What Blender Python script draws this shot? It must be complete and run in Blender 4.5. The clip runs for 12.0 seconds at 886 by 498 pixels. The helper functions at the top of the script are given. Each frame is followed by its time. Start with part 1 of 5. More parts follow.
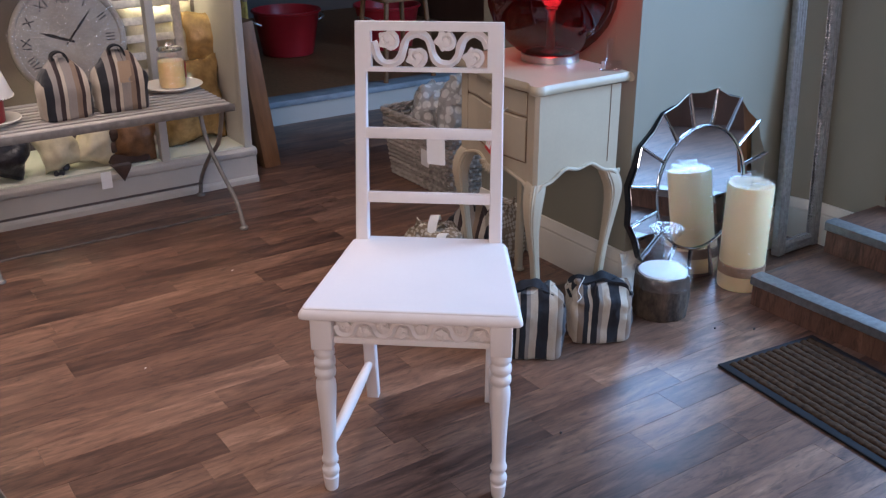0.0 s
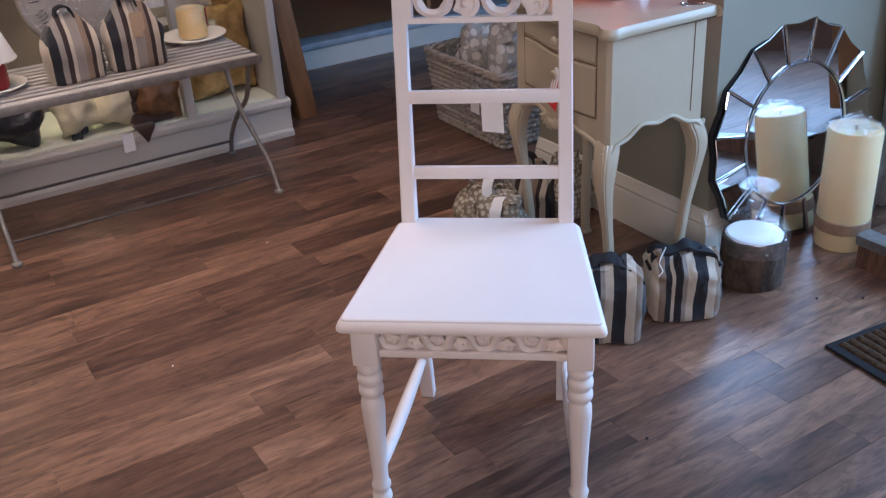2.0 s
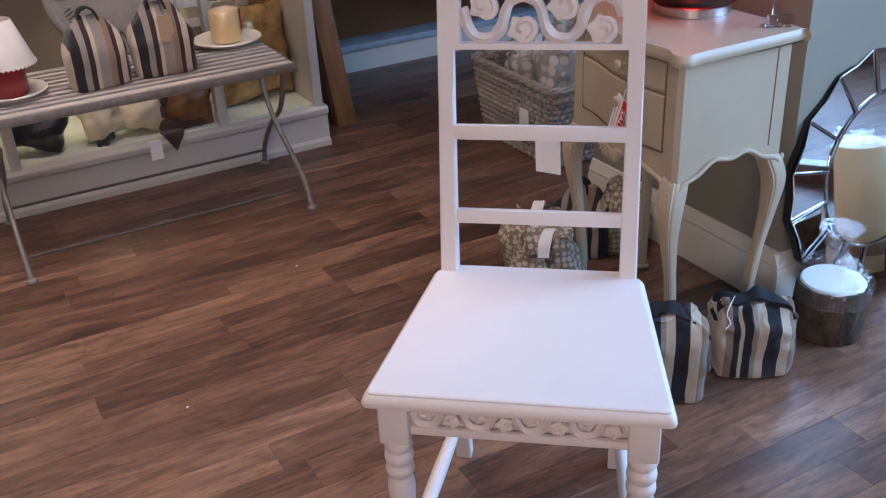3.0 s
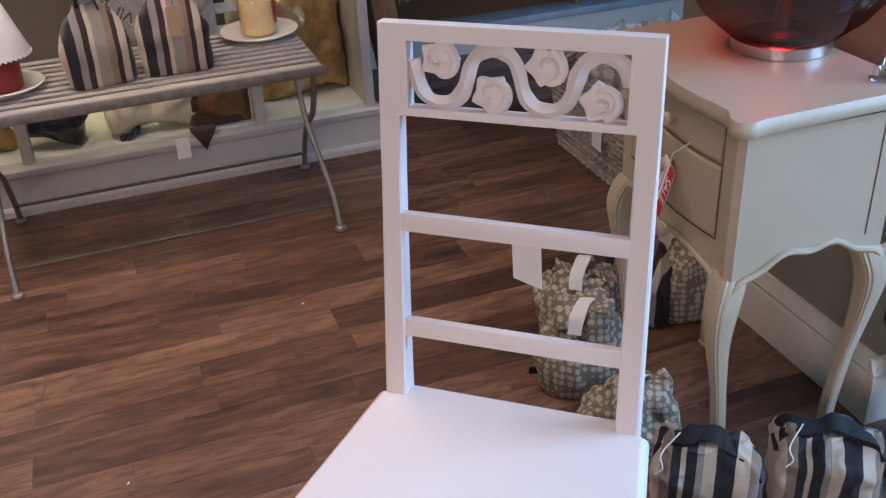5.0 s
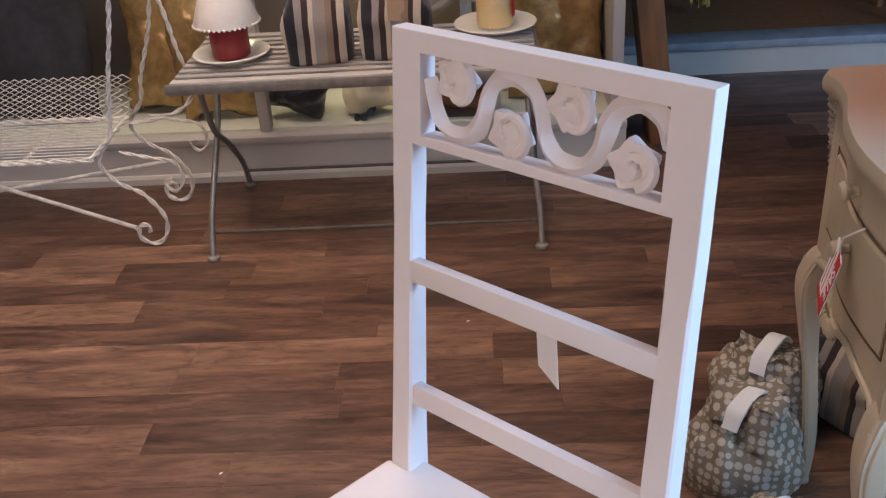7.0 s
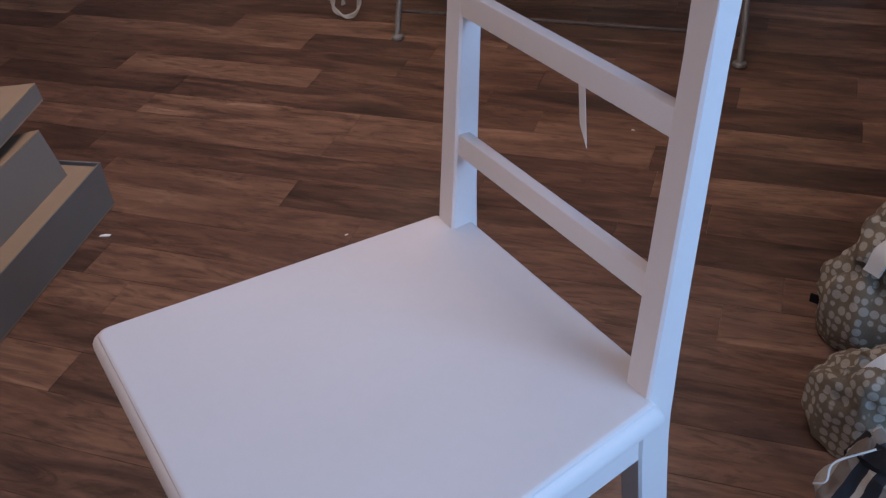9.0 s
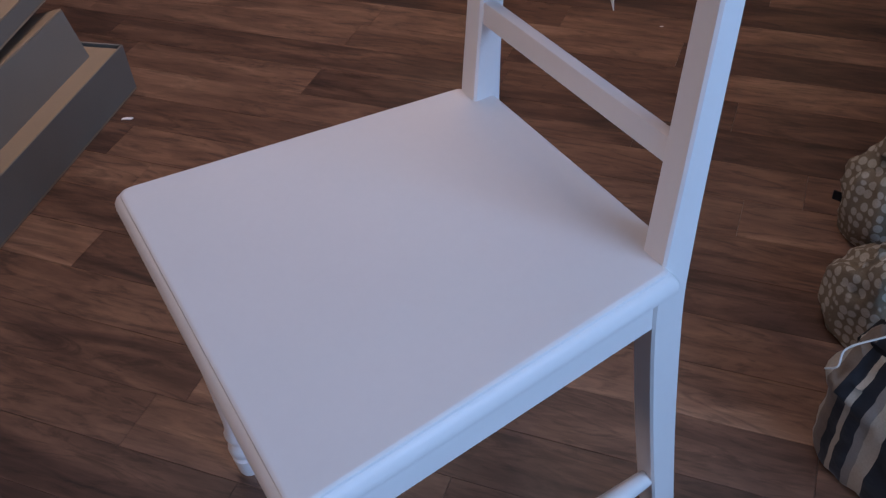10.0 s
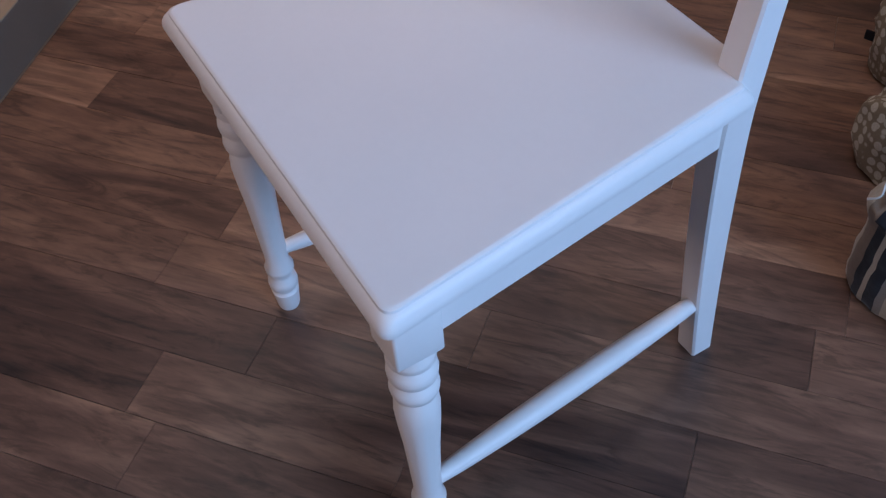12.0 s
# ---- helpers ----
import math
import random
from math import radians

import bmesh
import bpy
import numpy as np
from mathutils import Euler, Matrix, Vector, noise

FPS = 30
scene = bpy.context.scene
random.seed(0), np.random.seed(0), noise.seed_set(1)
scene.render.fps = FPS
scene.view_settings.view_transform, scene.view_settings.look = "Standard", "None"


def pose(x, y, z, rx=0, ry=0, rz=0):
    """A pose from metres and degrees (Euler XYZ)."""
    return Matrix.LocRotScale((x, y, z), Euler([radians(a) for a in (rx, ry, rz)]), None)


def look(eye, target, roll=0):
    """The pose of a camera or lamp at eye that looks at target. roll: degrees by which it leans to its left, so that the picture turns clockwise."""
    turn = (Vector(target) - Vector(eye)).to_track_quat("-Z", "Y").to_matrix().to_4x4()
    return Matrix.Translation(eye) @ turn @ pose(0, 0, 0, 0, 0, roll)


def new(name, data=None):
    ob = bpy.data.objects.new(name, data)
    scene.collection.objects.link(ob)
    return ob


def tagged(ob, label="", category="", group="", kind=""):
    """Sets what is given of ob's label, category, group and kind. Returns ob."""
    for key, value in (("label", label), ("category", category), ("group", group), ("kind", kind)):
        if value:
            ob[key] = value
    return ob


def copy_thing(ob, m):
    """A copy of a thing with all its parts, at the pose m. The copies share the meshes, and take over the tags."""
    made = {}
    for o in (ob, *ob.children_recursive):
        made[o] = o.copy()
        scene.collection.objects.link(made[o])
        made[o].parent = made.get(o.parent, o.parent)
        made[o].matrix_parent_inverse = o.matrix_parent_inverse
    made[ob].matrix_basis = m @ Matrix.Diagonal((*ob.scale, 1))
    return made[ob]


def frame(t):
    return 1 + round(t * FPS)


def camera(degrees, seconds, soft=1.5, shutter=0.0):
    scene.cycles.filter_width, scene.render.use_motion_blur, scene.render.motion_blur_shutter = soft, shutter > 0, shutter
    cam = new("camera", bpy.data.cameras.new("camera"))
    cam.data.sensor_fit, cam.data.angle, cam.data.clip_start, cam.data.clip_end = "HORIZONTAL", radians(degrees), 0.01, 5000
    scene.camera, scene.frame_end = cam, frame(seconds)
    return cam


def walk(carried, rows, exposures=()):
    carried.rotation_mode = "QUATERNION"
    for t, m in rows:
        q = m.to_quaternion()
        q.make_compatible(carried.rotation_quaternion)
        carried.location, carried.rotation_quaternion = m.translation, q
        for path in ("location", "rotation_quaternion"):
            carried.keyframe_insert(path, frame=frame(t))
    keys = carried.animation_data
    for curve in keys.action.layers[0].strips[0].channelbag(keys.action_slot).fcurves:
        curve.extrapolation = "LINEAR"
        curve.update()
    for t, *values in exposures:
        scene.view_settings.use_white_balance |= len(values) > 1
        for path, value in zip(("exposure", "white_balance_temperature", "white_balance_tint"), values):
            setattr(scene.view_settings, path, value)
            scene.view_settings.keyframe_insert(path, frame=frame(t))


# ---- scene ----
cam = camera(49.03, 12.0, 1.3)
# the fitted path, given from the chair; ROOM turns it to the room's own axes
ROOM = pose(0, 0, 0, 0, 0, -40.3)
PATH = [
    (0, (0.2643, -1.7727, 1.3626), (0.0628, 0.0615, 0.591), -0.17),
    (0.5, (0.2343, -1.7494, 1.3596), (0.0632, 0.0783, 0.5658), -0.96),
    (1, (0.2158, -1.687, 1.3537), (0.023, 0.1192, 0.5166), -0.91),
    (1.5, (0.2074, -1.5561, 1.3377), (-0.0185, 0.2226, 0.4517), -1.90),
    (2, (0.1988, -1.3987, 1.3406), (-0.0972, 0.3559, 0.4275), -3.46),
    (2.5, (0.1835, -1.3028, 1.3413), (-0.1431, 0.4346, 0.406), -3.58),
    (3, (0.1523, -1.1467, 1.3369), (-0.2234, 0.5853, 0.4101), -2.87),
    (3.2, (0.1386, -1.0887, 1.3374), (-0.2441, 0.6351, 0.3982), -2.70),
    (4.8, (0.2964, -0.6391, 1.325), (-0.304, 1.0168, 0.3775), -1.98),
    (5, (0.2977, -0.601, 1.3251), (-0.3349, 1.016, 0.3325), -2.95),
    (5.5, (0.3276, -0.4776, 1.2996), (-0.4049, 1.0749, 0.2733), -3.13),
    (6, (0.3628, -0.3443, 1.2998), (-0.5563, 1.1247, 0.3011), -2.24),
    (6.5, (0.402, -0.286, 1.2859), (-0.5914, 1.128, 0.279), -4.86),
    (7, (0.4908, -0.2029, 1.2528), (-0.7222, 1.0573, 0.283), -3.90),
    (7.2, (0.5377, -0.1645, 1.233), (-0.7635, 0.9873, 0.243), -3.84),
    (8.8, (0.6123, -0.0297, 1.1207), (-0.8092, 0.7175, -0.0714), -5.76),
    (9, (0.6175, -0.0305, 1.1174), (-0.7915, 0.7039, -0.0972), -5.49),
    (9.5, (0.6344, -0.0345, 1.0989), (-0.7377, 0.6538, -0.1832), -5.45),
    (10, (0.644, -0.0478, 1.0803), (-0.6949, 0.5873, -0.2629), -5.25),
    (10.5, (0.6564, -0.0679, 1.07), (-0.6271, 0.525, -0.3446), -4.67),
    (11, (0.6529, -0.0926, 1.0522), (-0.5811, 0.4621, -0.4208), -4.69),
    (11.5, (0.6498, -0.1156, 1.0372), (-0.5492, 0.4041, -0.4768), -3.72),
    (12, (0.6244, -0.1408, 1.0432), (-0.5276, 0.4412, -0.4846), -4.26),
]
EXPOSURES = [(0.0, 0.13, 5600, 15), (3.2, 0.04, 5700, 15), (5.0, 0.02, 5850, 15), (7.2, 0.04, 6080, 15), (8.8, -0.68, 5680, 16), (10.0, -0.97, 5560, 17), (11.0, -0.94, 5480, 16), (12.0, -0.70, 5540, 15)]
walk(cam, [(t, ROOM @ look(eye, target, roll)) for t, eye, target, roll in PATH], EXPOSURES)

# ---- light ----
world = bpy.data.worlds.new("world")
scene.world = world
world.use_nodes = True
wn = world.node_tree
sky = wn.nodes.new("ShaderNodeTexSky")
sky.sky_type, sky.sun_disc, sky.sun_elevation, sky.sun_rotation = "NISHITA", False, radians(38), radians(120)
wn.nodes["Background"].inputs["Strength"].default_value = 0.10
wn.links.new(sky.outputs["Color"], wn.nodes["Background"].inputs["Color"])


def area_lamp(name, place, target, w, h, watts, colour, spread=180):
    data = bpy.data.lights.new(name, "AREA")
    data.shape, data.size, data.size_y, data.energy, data.color = "RECTANGLE", w, h, watts, colour
    data.spread = radians(spread)
    ob = new(name, data)
    ob.matrix_world = look(place, target)
    return tagged(ob, kind="structure")


# daylight through the glazed shop front and door beyond the steps
area_lamp("door_daylight", (2.95, -0.85, 1.72), (0.6, -0.45, 1.20), 2.3, 1.35, 170, (0.42, 0.67, 1.0))
area_lamp("shopfront_daylight", (1.4, -3.35, 1.6), (0.7, 0.4, 0.5), 2.0, 1.8, 15, (0.55, 0.76, 1.0))
# warm shop lamps on the ceiling
for lamp_x, lamp_y, watts, spread in ((-0.45, 1.28, 16, 80), (-3.5, -0.9, 4, 180)):
    area_lamp("ceiling_lamp", (lamp_x, lamp_y, 2.58), (lamp_x, lamp_y, 0), 1.5, 1.2, watts, (1.0, 0.76, 0.60), spread)

# added warm fill, no fitting of the shop, to brighten the chair's front
area_lamp("warm_fill", (-2.2, -2.7, 1.95), (0.1, 0.3, 0.95), 1.3, 0.8, 20, (1.0, 0.74, 0.58), 110)


# ---- materials ----
def nodes_of(name):
    m = bpy.data.materials.new(name)
    m.use_nodes = True
    t = m.node_tree
    return m, t, t.nodes["Principled BSDF"]


def node(t, kind, **inputs):
    n = t.nodes.new(kind)
    for key, value in inputs.items():
        n.inputs[key.replace("_", " ")].default_value = value
    return n


def plain(name, colour, rough=0.5, metal=0.0, vary=0.12, scale=14.0, fine=180.0, bump=0.05, coat=0.0, transmission=0.0, random_tint=0.0, stretch=(1, 1, 1), sheen=0.0, subsurface=0.0):
    """A surface with stains at a large scale and grain at a small one."""
    m, t, b = nodes_of(name)
    co = t.nodes.new("ShaderNodeTexCoord")
    mp = node(t, "ShaderNodeMapping", Scale=stretch)
    t.links.new(co.outputs["Object"], mp.inputs["Vector"])
    n1, n2 = node(t, "ShaderNodeTexNoise", Scale=scale, Detail=5.0), node(t, "ShaderNodeTexNoise", Scale=fine, Detail=3.0)
    for n in (n1, n2):
        t.links.new(mp.outputs["Vector"], n.inputs["Vector"])
    add = t.nodes.new("ShaderNodeMath")
    add.operation = "MULTIPLY_ADD"
    add.inputs[1].default_value = 0.35
    t.links.new(n2.outputs["Fac"], add.inputs[0])
    t.links.new(n1.outputs["Fac"], add.inputs[2])
    ramp = node(t, "ShaderNodeMapRange")
    ramp.inputs["From Min"].default_value, ramp.inputs["From Max"].default_value = 0.4, 0.95
    ramp.inputs["To Min"].default_value, ramp.inputs["To Max"].default_value = 1 - vary, 1 + vary
    t.links.new(add.outputs[0], ramp.inputs["Value"])
    last = ramp.outputs["Result"]
    if random_tint:
        info, mul = t.nodes.new("ShaderNodeObjectInfo"), t.nodes.new("ShaderNodeMath")
        rr = node(t, "ShaderNodeMapRange")
        rr.inputs["To Min"].default_value, rr.inputs["To Max"].default_value = 1 - random_tint, 1 + random_tint
        t.links.new(info.outputs["Random"], rr.inputs["Value"])
        mul.operation = "MULTIPLY"
        t.links.new(rr.outputs["Result"], mul.inputs[0])
        t.links.new(last, mul.inputs[1])
        last = mul.outputs[0]
    mix = t.nodes.new("ShaderNodeVectorMath")
    mix.operation = "SCALE"
    mix.inputs[0].default_value = colour
    t.links.new(last, mix.inputs["Scale"])
    t.links.new(mix.outputs["Vector"], b.inputs["Base Color"])
    b.inputs["Roughness"].default_value, b.inputs["Metallic"].default_value = rough, metal
    b.inputs["Coat Weight"].default_value = coat
    b.inputs["Transmission Weight"].default_value = transmission
    b.inputs["Sheen Weight"].default_value = sheen
    if subsurface:
        b.inputs["Subsurface Weight"].default_value, b.inputs["Subsurface Scale"].default_value = subsurface, 0.02
    if bump:
        bn = node(t, "ShaderNodeBump", Strength=bump, Distance=0.004)
        t.links.new(add.outputs[0], bn.inputs["Height"])
        t.links.new(bn.outputs["Normal"], b.inputs["Normal"])
    return m


def wood_floor(name, tones, rough=0.36, island=False):
    """Laminate strips: each piece takes its own tone and grain."""
    m, t, b = nodes_of(name)
    if island:
        seed = t.nodes.new("ShaderNodeNewGeometry").outputs["Random Per Island"]
    else:
        seed = t.nodes.new("ShaderNodeObjectInfo").outputs["Random"]
    geo = t.nodes.new("ShaderNodeNewGeometry")
    shift = t.nodes.new("ShaderNodeVectorMath")
    shift.operation = "MULTIPLY_ADD"
    shift.inputs[1].default_value = (37.0, 61.0, 23.0)
    comb = t.nodes.new("ShaderNodeCombineXYZ")
    for axis in "XYZ":
        t.links.new(seed, comb.inputs[axis])
    t.links.new(comb.outputs["Vector"], shift.inputs[0])
    t.links.new(geo.outputs["Position"], shift.inputs[2])
    mp = node(t, "ShaderNodeMapping", Scale=(1.0, 5.5, 1.0))
    t.links.new(shift.outputs["Vector"], mp.inputs["Vector"])
    big, grain = node(t, "ShaderNodeTexNoise", Scale=3.0, Detail=5.0, Roughness=0.55, Distortion=1.3), node(t, "ShaderNodeTexNoise", Scale=14.0, Detail=7.0, Roughness=0.65, Distortion=0.8)
    for n in (big, grain):
        t.links.new(mp.outputs["Vector"], n.inputs["Vector"])
    tone = t.nodes.new("ShaderNodeValToRGB")
    els = tone.color_ramp.elements
    while len(els) < len(tones):
        els.new(0.5)
    for i, c in enumerate(tones):
        els[i].position, els[i].color = i / (len(tones) - 1), (*c, 1)
    # the piece's own tone, drawn out by the broad figure
    mixv = t.nodes.new("ShaderNodeMath")
    mixv.operation = "MULTIPLY_ADD"
    mixv.inputs[1].default_value = 0.50
    off = t.nodes.new("ShaderNodeMath")
    off.operation = "MULTIPLY_ADD"
    off.inputs[1].default_value, off.inputs[2].default_value = 1.45, -0.49
    t.links.new(big.outputs["Fac"], off.inputs[0])
    t.links.new(seed, mixv.inputs[0])
    t.links.new(off.outputs[0], mixv.inputs[2])
    t.links.new(mixv.outputs[0], tone.inputs["Fac"])
    gr = node(t, "ShaderNodeMapRange")
    gr.inputs["From Min"].default_value, gr.inputs["From Max"].default_value = 0.3, 0.7
    gr.inputs["To Min"].default_value, gr.inputs["To Max"].default_value = 0.76, 1.24
    t.links.new(grain.outputs["Fac"], gr.inputs["Value"])
    mul = t.nodes.new("ShaderNodeVectorMath")
    mul.operation = "SCALE"
    t.links.new(tone.outputs["Color"], mul.inputs[0])
    vein, vr, vm = node(t, "ShaderNodeTexNoise", Scale=5.5, Detail=7.0, Roughness=0.62, Distortion=2.6), node(t, "ShaderNodeMapRange"), t.nodes.new("ShaderNodeMath")
    t.links.new(mp.outputs["Vector"], vein.inputs["Vector"])
    vr.inputs["From Min"].default_value, vr.inputs["From Max"].default_value = 0.36, 0.50
    vr.inputs["To Min"].default_value, vr.inputs["To Max"].default_value = 0.60, 1.05
    vm.operation = "MULTIPLY"
    t.links.new(vein.outputs["Fac"], vr.inputs["Value"])
    t.links.new(vr.outputs["Result"], vm.inputs[0])
    t.links.new(gr.outputs["Result"], vm.inputs[1])
    t.links.new(vm.outputs[0], mul.inputs["Scale"])
    t.links.new(mul.outputs["Vector"], b.inputs["Base Color"])
    b.inputs["Specular IOR Level"].default_value = 0.5
    smear = node(t, "ShaderNodeTexNoise", Scale=5.0, Detail=4.0)
    t.links.new(geo.outputs["Position"], smear.inputs["Vector"])
    rr = node(t, "ShaderNodeMapRange")
    rr.inputs["To Min"].default_value, rr.inputs["To Max"].default_value = rough - 0.1, rough + 0.14
    t.links.new(smear.outputs["Fac"], rr.inputs["Value"])
    t.links.new(rr.outputs["Result"], b.inputs["Roughness"])
    bn = node(t, "ShaderNodeBump", Strength=0.12, Distance=0.002)
    t.links.new(grain.outputs["Fac"], bn.inputs["Height"])
    t.links.new(bn.outputs["Normal"], b.inputs["Normal"])
    return m


def striped(name, bands, period, axis="X", rough=0.9):
    """Woven cloth with stripes across the object's own axis."""
    m, t, b = nodes_of(name)
    co, sep = t.nodes.new("ShaderNodeTexCoord"), t.nodes.new("ShaderNodeSeparateXYZ")
    wob = node(t, "ShaderNodeTexNoise", Scale=9.0)
    t.links.new(co.outputs["Object"], sep.inputs["Vector"])
    t.links.new(co.outputs["Object"], wob.inputs["Vector"])
    a = t.nodes.new("ShaderNodeMath")
    a.operation = "MULTIPLY_ADD"
    a.inputs[1].default_value = 0.012
    t.links.new(wob.outputs["Fac"], a.inputs[0])
    t.links.new(sep.outputs[axis], a.inputs[2])
    d = t.nodes.new("ShaderNodeMath")
    d.operation, d.inputs[1].default_value = "DIVIDE", period
    t.links.new(a.outputs[0], d.inputs[0])
    f = t.nodes.new("ShaderNodeMath")
    f.operation = "FRACT"
    t.links.new(d.outputs[0], f.inputs[0])
    ramp = t.nodes.new("ShaderNodeValToRGB")
    ramp.color_ramp.interpolation = "CONSTANT"
    els = ramp.color_ramp.elements
    while len(els) < len(bands):
        els.new(0.5)
    for i, (pos, c) in enumerate(bands):
        els[i].position, els[i].color = pos, (*c, 1)
    t.links.new(f.outputs[0], ramp.inputs["Fac"])
    weave = node(t, "ShaderNodeTexNoise", Scale=420.0, Detail=2.0)
    t.links.new(co.outputs["Object"], weave.inputs["Vector"])
    wr = node(t, "ShaderNodeMapRange")
    wr.inputs["To Min"].default_value, wr.inputs["To Max"].default_value = 0.8, 1.15
    t.links.new(weave.outputs["Fac"], wr.inputs["Value"])
    mul = t.nodes.new("ShaderNodeVectorMath")
    mul.operation = "SCALE"
    t.links.new(ramp.outputs["Color"], mul.inputs[0])
    t.links.new(wr.outputs["Result"], mul.inputs["Scale"])
    t.links.new(mul.outputs["Vector"], b.inputs["Base Color"])
    b.inputs["Roughness"].default_value, b.inputs["Sheen Weight"].default_value = rough, 0.2
    fold = node(t, "ShaderNodeTexNoise", Scale=26.0, Detail=3.0)
    t.links.new(co.outputs["Object"], fold.inputs["Vector"])
    bn = node(t, "ShaderNodeBump", Strength=0.35, Distance=0.008)
    t.links.new(fold.outputs["Fac"], bn.inputs["Height"])
    t.links.new(bn.outputs["Normal"], b.inputs["Normal"])
    return m


def dotted(name, ground, spot, size=0.02):
    """Cloth printed with pale spots."""
    m, t, b = nodes_of(name)
    co = t.nodes.new("ShaderNodeTexCoord")
    v = node(t, "ShaderNodeTexVoronoi", Scale=1.0 / size, Randomness=0.16)
    t.links.new(co.outputs["Object"], v.inputs["Vector"])
    r = node(t, "ShaderNodeMapRange")
    r.inputs["From Min"].default_value, r.inputs["From Max"].default_value = 0.42, 0.50
    t.links.new(v.outputs["Distance"], r.inputs["Value"])
    mix = t.nodes.new("ShaderNodeMix")
    mix.data_type = "RGBA"
    mix.inputs["A"].default_value, mix.inputs["B"].default_value = (*spot, 1), (*ground, 1)
    for s in mix.inputs:
        if s.type == "RGBA":
            s.default_value = (*spot, 1) if s.name == "A" else (*ground, 1)
    t.links.new(r.outputs["Result"], mix.inputs[0])
    weave = node(t, "ShaderNodeTexNoise", Scale=380.0, Detail=2.0)
    t.links.new(co.outputs["Object"], weave.inputs["Vector"])
    wr = node(t, "ShaderNodeMapRange")
    wr.inputs["To Min"].default_value, wr.inputs["To Max"].default_value = 0.75, 1.2
    t.links.new(weave.outputs["Fac"], wr.inputs["Value"])
    mul = t.nodes.new("ShaderNodeVectorMath")
    mul.operation = "SCALE"
    out = [s for s in mix.outputs if s.type == "RGBA"][0]
    t.links.new(out, mul.inputs[0])
    t.links.new(wr.outputs["Result"], mul.inputs["Scale"])
    t.links.new(mul.outputs["Vector"], b.inputs["Base Color"])
    b.inputs["Roughness"].default_value = 0.9
    fold = node(t, "ShaderNodeTexNoise", Scale=30.0, Detail=3.0)
    t.links.new(co.outputs["Object"], fold.inputs["Vector"])
    bn = node(t, "ShaderNodeBump", Strength=0.35, Distance=0.008)
    t.links.new(fold.outputs["Fac"], bn.inputs["Height"])
    t.links.new(bn.outputs["Normal"], b.inputs["Normal"])
    return m


def clear(name, tint=(1, 1, 1), rough=0.02, ior=1.45):
    m, t, b = nodes_of(name)
    b.inputs["Base Color"].default_value = (*tint, 1)
    b.inputs["Roughness"].default_value, b.inputs["IOR"].default_value, b.inputs["Transmission Weight"].default_value = rough, ior, 1.0
    return m


def film(name, amount=0.12):
    """Thin clear wrap: mostly see-through, with a crinkled gloss."""
    m, t, b = nodes_of(name)
    co = t.nodes.new("ShaderNodeTexCoord")
    n = node(t, "ShaderNodeTexNoise", Scale=45.0, Detail=3.0, Distortion=1.5)
    t.links.new(co.outputs["Object"], n.inputs["Vector"])
    bn = node(t, "ShaderNodeBump", Strength=0.9, Distance=0.01)
    t.links.new(n.outputs["Fac"], bn.inputs["Height"])
    gl, tr, mx = t.nodes.new("ShaderNodeBsdfGlossy"), t.nodes.new("ShaderNodeBsdfTransparent"), t.nodes.new("ShaderNodeMixShader")
    gl.inputs["Roughness"].default_value, gl.inputs["Color"].default_value = 0.12, (1, 1, 1, 1)
    t.links.new(bn.outputs["Normal"], gl.inputs["Normal"])
    mx.inputs["Fac"].default_value = amount
    t.links.new(tr.outputs[0], mx.inputs[1])
    t.links.new(gl.outputs[0], mx.inputs[2])
    t.links.new(mx.outputs[0], t.nodes["Material Output"].inputs["Surface"])
    return m


M_CHAIR = plain("white_chair_paint", (0.81, 0.735, 0.69), 0.46, vary=0.025, scale=6, fine=120, bump=0.02)
M_CREAM = plain("cream_furniture_paint", (0.47, 0.395, 0.275), 0.42, vary=0.06, scale=8, fine=90, bump=0.04)
FLOOR_TONES = ((0.042, 0.023, 0.017), (0.087, 0.044, 0.029), (0.146, 0.076, 0.048), (0.216, 0.117, 0.072), (0.33, 0.195, 0.123))
M_FLOOR = wood_floor("walnut_laminate", FLOOR_TONES)
M_GAP = plain("floor_joint", (0.02, 0.014, 0.011), 0.8)
M_WALL = plain("sage_grey_wall_paint", (0.265, 0.250, 0.189), 0.7, vary=0.05, scale=3, fine=260, bump=0.06)
# dimness of the far wall and shelf recess, put into a darker colour
M_BACK_DIMMED = plain("back_colour_with_shade", (0.16, 0.13, 0.115), 0.8, vary=0.1, scale=3)
M_SKIRT = plain("cream_gloss_trim", (0.72, 0.68, 0.58), 0.4, vary=0.05, scale=7)
M_PLINTH = plain("pale_grey_green_woodwork", (0.50, 0.475, 0.42), 0.5, vary=0.06, scale=5)
M_TIMBER = plain("red_brown_timber", (0.11, 0.055, 0.036), 0.5, vary=0.3, scale=5, stretch=(1, 1, 0.2))
M_CEIL = plain("white_ceiling_paint", (0.72, 0.70, 0.66), 0.8, vary=0.03)
M_METAL_GREY = plain("weathered_grey_metal", (0.24, 0.225, 0.20), 0.5, 0.5, vary=0.2, scale=40)
M_SLAT = plain("weathered_grey_slat", (0.36, 0.335, 0.30), 0.65, vary=0.22, scale=9, stretch=(1, 8, 8), random_tint=0.15)


